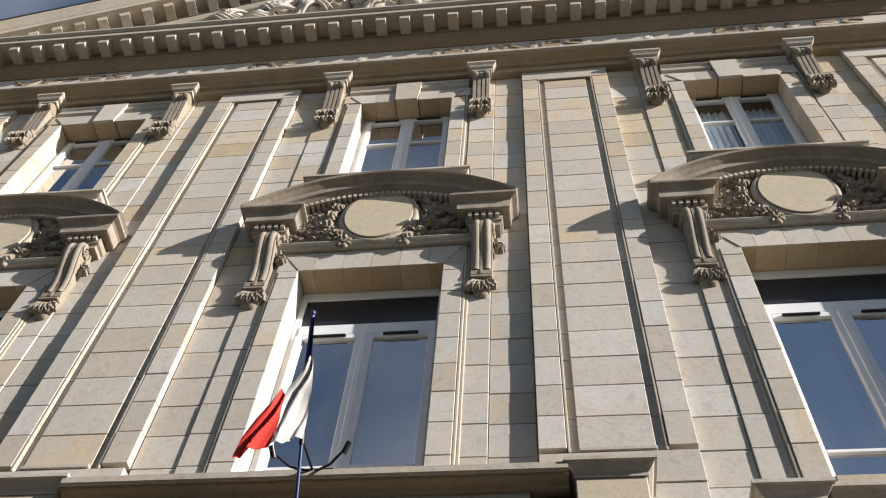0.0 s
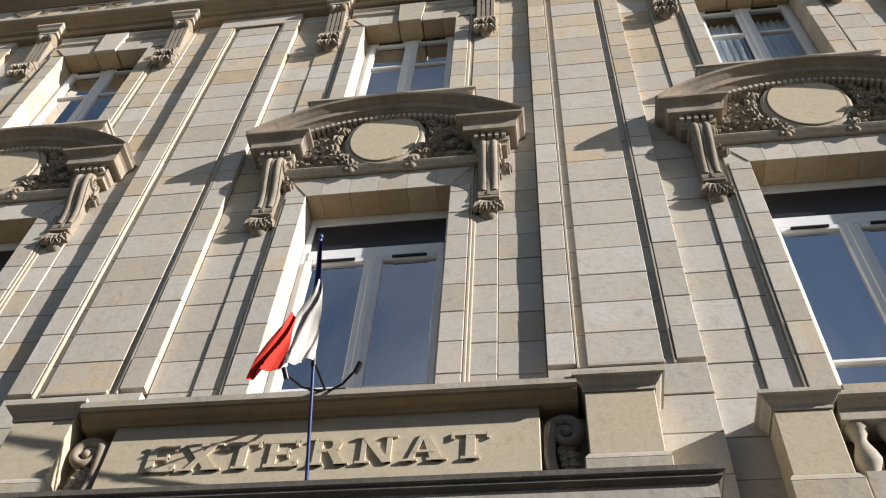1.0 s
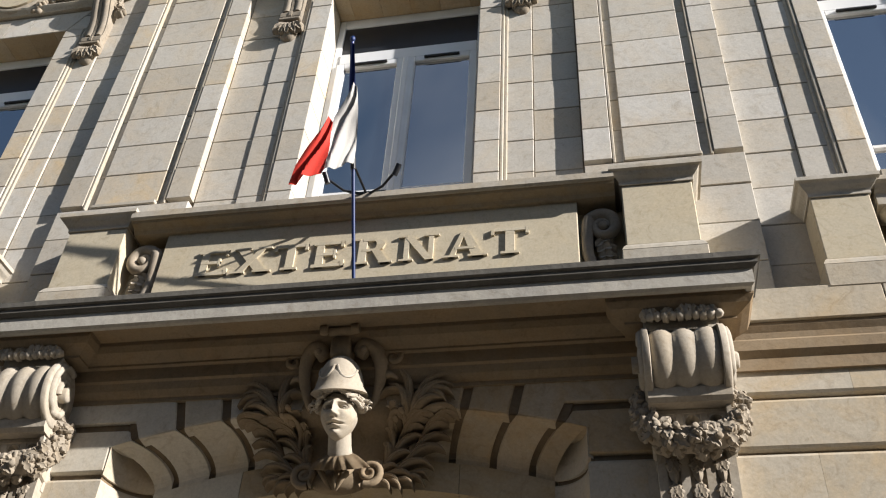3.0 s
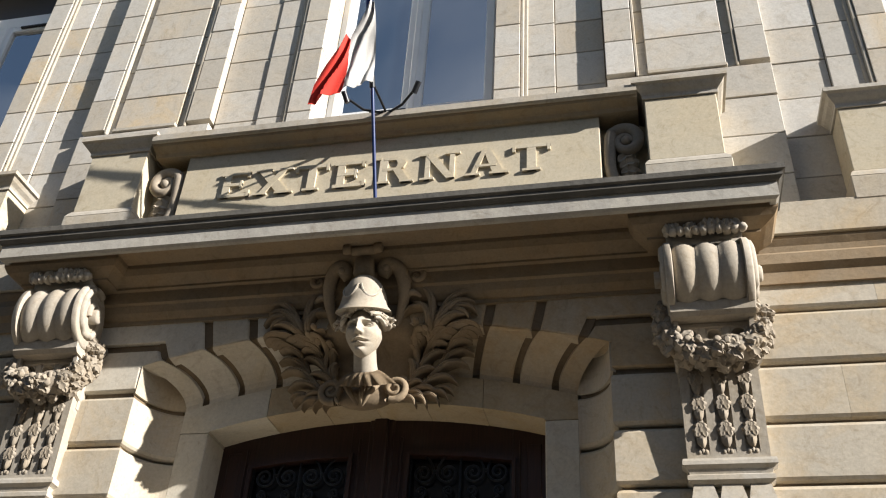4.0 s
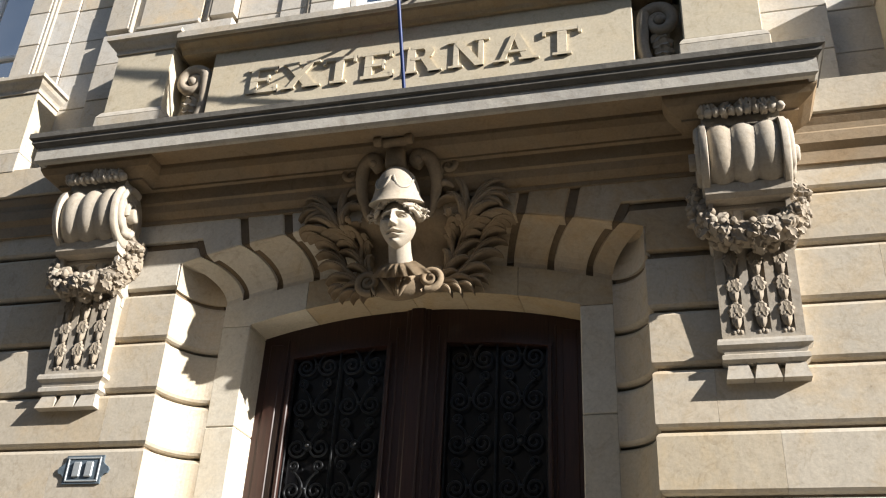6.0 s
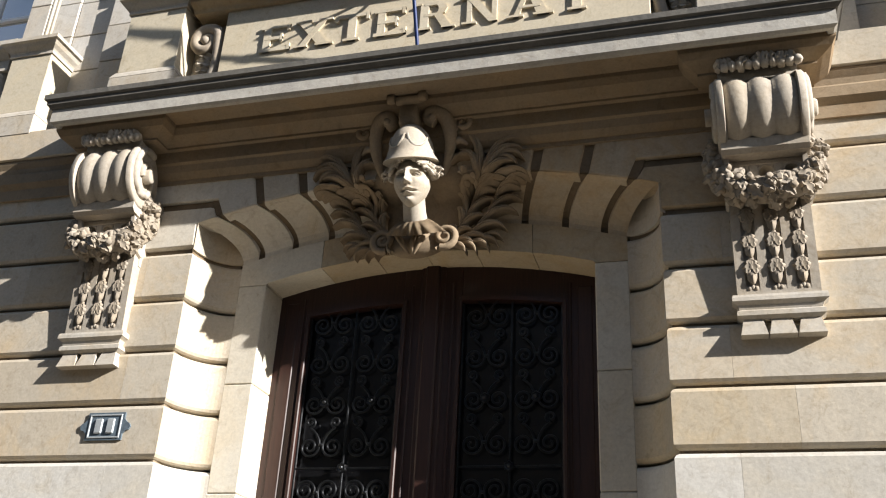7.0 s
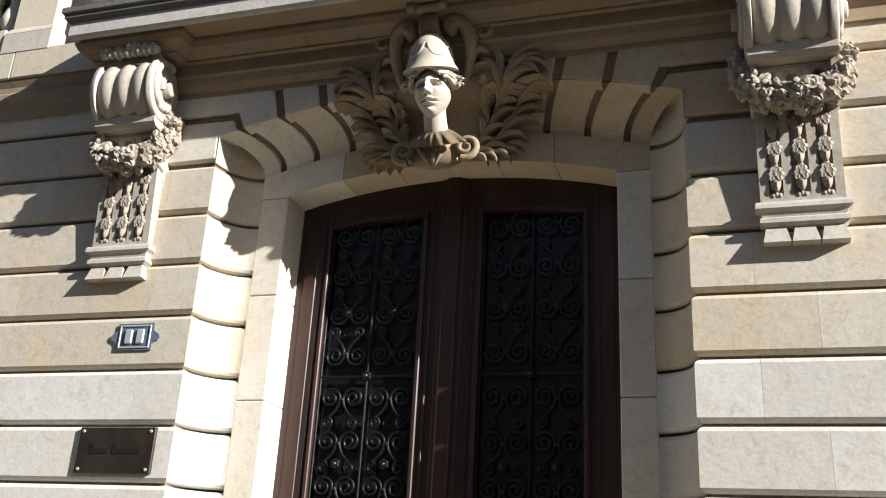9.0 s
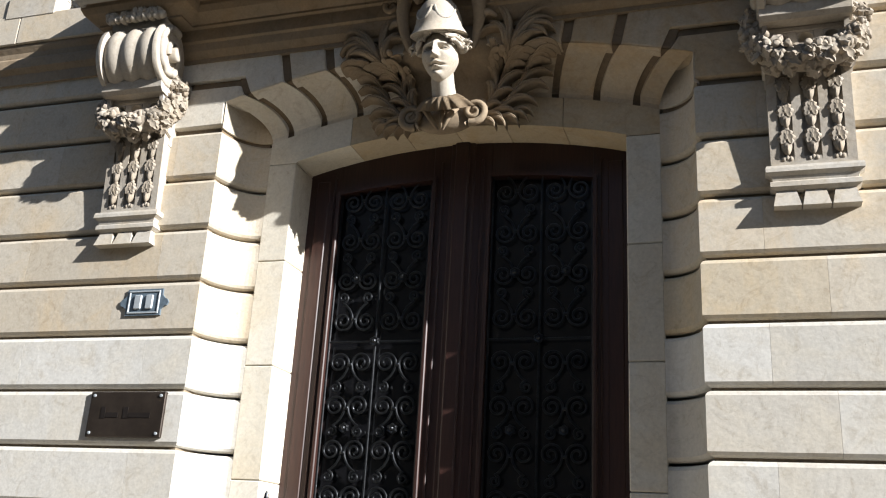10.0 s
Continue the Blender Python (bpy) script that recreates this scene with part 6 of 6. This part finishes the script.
for x0, x1 in ((-1.985, -1.93), (-1.90, -1.845)):
    at_local(num, part("raised_bar", boxed(x0, x1, WALL - 0.024, WALL - 0.011, 2.965, 3.06, bev=0.006), PALE, num))
plq = empty("name_plaque", "dark bronze wall plaque with faint writing and corner screws", "plaque", at=(-1.91, WALL, 2.3))
at_local(plq, part("plate", boxed(-2.185, -1.645, WALL - 0.018, WALL + 0.01, 2.155, 2.435, bev=0.004), BRONZE, plq))
for x in (-2.155, -1.675):
    for z in (2.18, 2.41):
        b = bmesh.new()
        lathe(b, [(0.002, -0.008), (0.010, -0.006), (0.010, 0.0), (0.002, 0.0)], (x, WALL - 0.018, z), 8, "y")
        at_local(plq, part("screw", b, PALE, plq, "", True))
for x0, x1, z0, z1 in ((-2.09, -2.06, 2.27, 2.34), (-2.055, -1.965, 2.275, 2.305), (-1.93, -1.895, 2.27, 2.34), (-1.89, -1.735, 2.275, 2.305)):
    at_local(plq, part("writing_bar", boxed(x0, x1, WALL - 0.021, WALL - 0.017, z0, z1, bev=0), BRASS, plq))

# ---------- frieze lettering ----------
def word(text, x0, x1, z, h, y, t):
    cu = bpy.data.curves.new("word", "FONT")
    cu.body, cu.size, cu.extrude = text, 1.0, 0.03
    tmp = new("word_source", cu)
    dg = bpy.context.evaluated_depsgraph_get()
    me = bpy.data.meshes.new_from_object(tmp.evaluated_get(dg))
    bpy.data.objects.remove(tmp)
    xs = [v.co.x for v in me.vertices]
    ys = [v.co.y for v in me.vertices]
    ax, bx, ay, by = min(xs), max(xs), min(ys), max(ys)
    for v in me.vertices:
        v.co = (x0 + (v.co.x - ax) / (bx - ax) * (x1 - x0), y - (t if v.co.z > 0 else -0.002), z + (v.co.y - ay) / (by - ay) * h)
    me.materials.clear()
    # Dark letter stone stands in for the shade along the strokes.
    me.materials.append(GRIMESHADE)
    ob = new("lettering", me)
    ob.parent = ent
    return ob


word("LYCEE", -7.0, -4.62, 15.08, 0.44, -0.21, 0.02)
word("DE", -2.62, -1.86, 15.08, 0.44, -0.21, 0.02)
word("JEUNES", 0.16, 2.58, 15.08, 0.44, -0.21, 0.02)
word("FILLES", 4.54, 6.72, 15.08, 0.44, -0.21, 0.02)
for x in (-3.61, -0.85, 3.54):
    d = bmesh.new()
    extrude_poly([(x - 0.07, 15.3), (x, 15.22), (x + 0.07, 15.3), (x, 15.38)], "y", -0.25, -0.2, d)
    part("word_mark", d, STONE, ent)

# ---------- crowning pediment ----------
crowned = empty("crowning_pediment", "large triangular limestone pediment with modillions and worn carved figures", "pediment", kind="structure")
slope = math.atan(0.49)
L = (HALF + 0.55) / math.cos(slope)
part("tympanum_wall", extrude_poly([(-HALF, 16.3), (HALF, 16.3), (0, 16.3 + 0.49 * HALF)], "y", -0.15, 0.4), STONE, crowned)
for s in (-1, 1):
    rk = bmesh.new()
    moulding([(0, -0.2), (L, -0.2)], [(-0.3, 0.62), (0.60, 0.62), (0.60, 0.57), (0.55, 0.50), (0.50, 0.42), (0.48, 0.40), (0.48, 0.27), (-0.3, 0.27)], rk)
    md = bmesh.new()
    for i in range(int(L / 0.39)):
        box(md, 0.2 + i * 0.39, 0.37 + i * 0.39, -0.60, -0.33, 0.10, 0.269, 0.006)
    ed = bmesh.new()
    moulding([(0, -0.2), (L, -0.2)], [(-0.3, 0.66), (0.62, 0.66), (0.62, 0.621), (-0.3, 0.621)], ed)
    bd = bmesh.new()
    moulding([(0, -0.2), (L, -0.2)], [(-0.1, 0.27), (0.12, 0.27), (0.12, 0.10), (0.06, 0.02), (-0.1, 0.02)], bd)
    for nm, b, mt in (("raking_cornice", rk, TRIM), ("raking_modillions", md, TRIM), ("roof_edge", ed, ZINC), ("raking_bed_mould", bd, TRIM)):
        bmesh.ops.rotate(b, verts=b.verts, cent=(0, 0, 0), matrix=Matrix.Rotation(-slope, 3, "Y"))
        bmesh.ops.translate(b, verts=b.verts, vec=(-HALF - 0.55, 0, 16.02))
        if s > 0:
            for v in b.verts:
                v.co.x = -v.co.x
        part(nm, b, mt, crowned)
figs = bmesh.new()
rng = random.Random(11)
for i in range(70):
    x = rng.uniform(-3.6, 3.6)
    top = 16.35 + 0.49 * (HALF - abs(x)) - 0.55
    z = rng.uniform(16.5, top) if i % 3 == 0 else rng.uniform(min(17.7, top - 0.1), top)
    a = rng.uniform(-0.6, 0.6)
    blob(figs, (x, -0.25, z), (rng.uniform(0.16, 0.34), 0.22, rng.uniform(0.12, 0.26)), 10, 7, 0.14, Matrix.Rotation(a, 3, "Y"))
    tilt = rng.uniform(-1.2, 1.2)
    for k in range(5):
        ux, uz = math.cos(tilt + 0.15 * k), math.sin(tilt + 0.15 * k)
        ox, oz = x - uz * (0.07 * k - 0.14), z + ux * (0.07 * k - 0.14)
        q = rng.uniform(0.22, 0.42)
        frond(figs, [(ox - ux * q, -0.34, oz - uz * q), (ox - ux * 0.1 + 0.03 * k, -0.46, oz - uz * 0.1), (ox + ux * 0.15, -0.44, oz + uz * 0.15 - 0.05), (ox + ux * q, -0.34, oz + uz * q - 0.08)], rng.uniform(0.025, 0.045))
tagged(link_mesh("pediment_relief", figs, PALER, smooth=True), "worn pale limestone relief of draped forms", "relief")

# ---------- pointed post by the door ----------
post = empty("railing_post", "slim dark iron post with a pointed finial on the pavement", "post", at=(-0.762, -0.6, 0.0))
b = bmesh.new()
tube(b, [(-0.762, -0.6, 0.0), (-0.762, -0.6, 1.799)], 0.012, 8)
at_local(post, part("shaft", b, IRON, post, "", True))
b = bmesh.new()
lathe(b, [(0.010, -0.05), (0.017, -0.035), (0.012, -0.02), (0.012, -0.012), (0.001, 0.012)], (-0.762, -0.6, 1.844), 10)
at_local(post, part("finial", b, IRON, post, "", True))
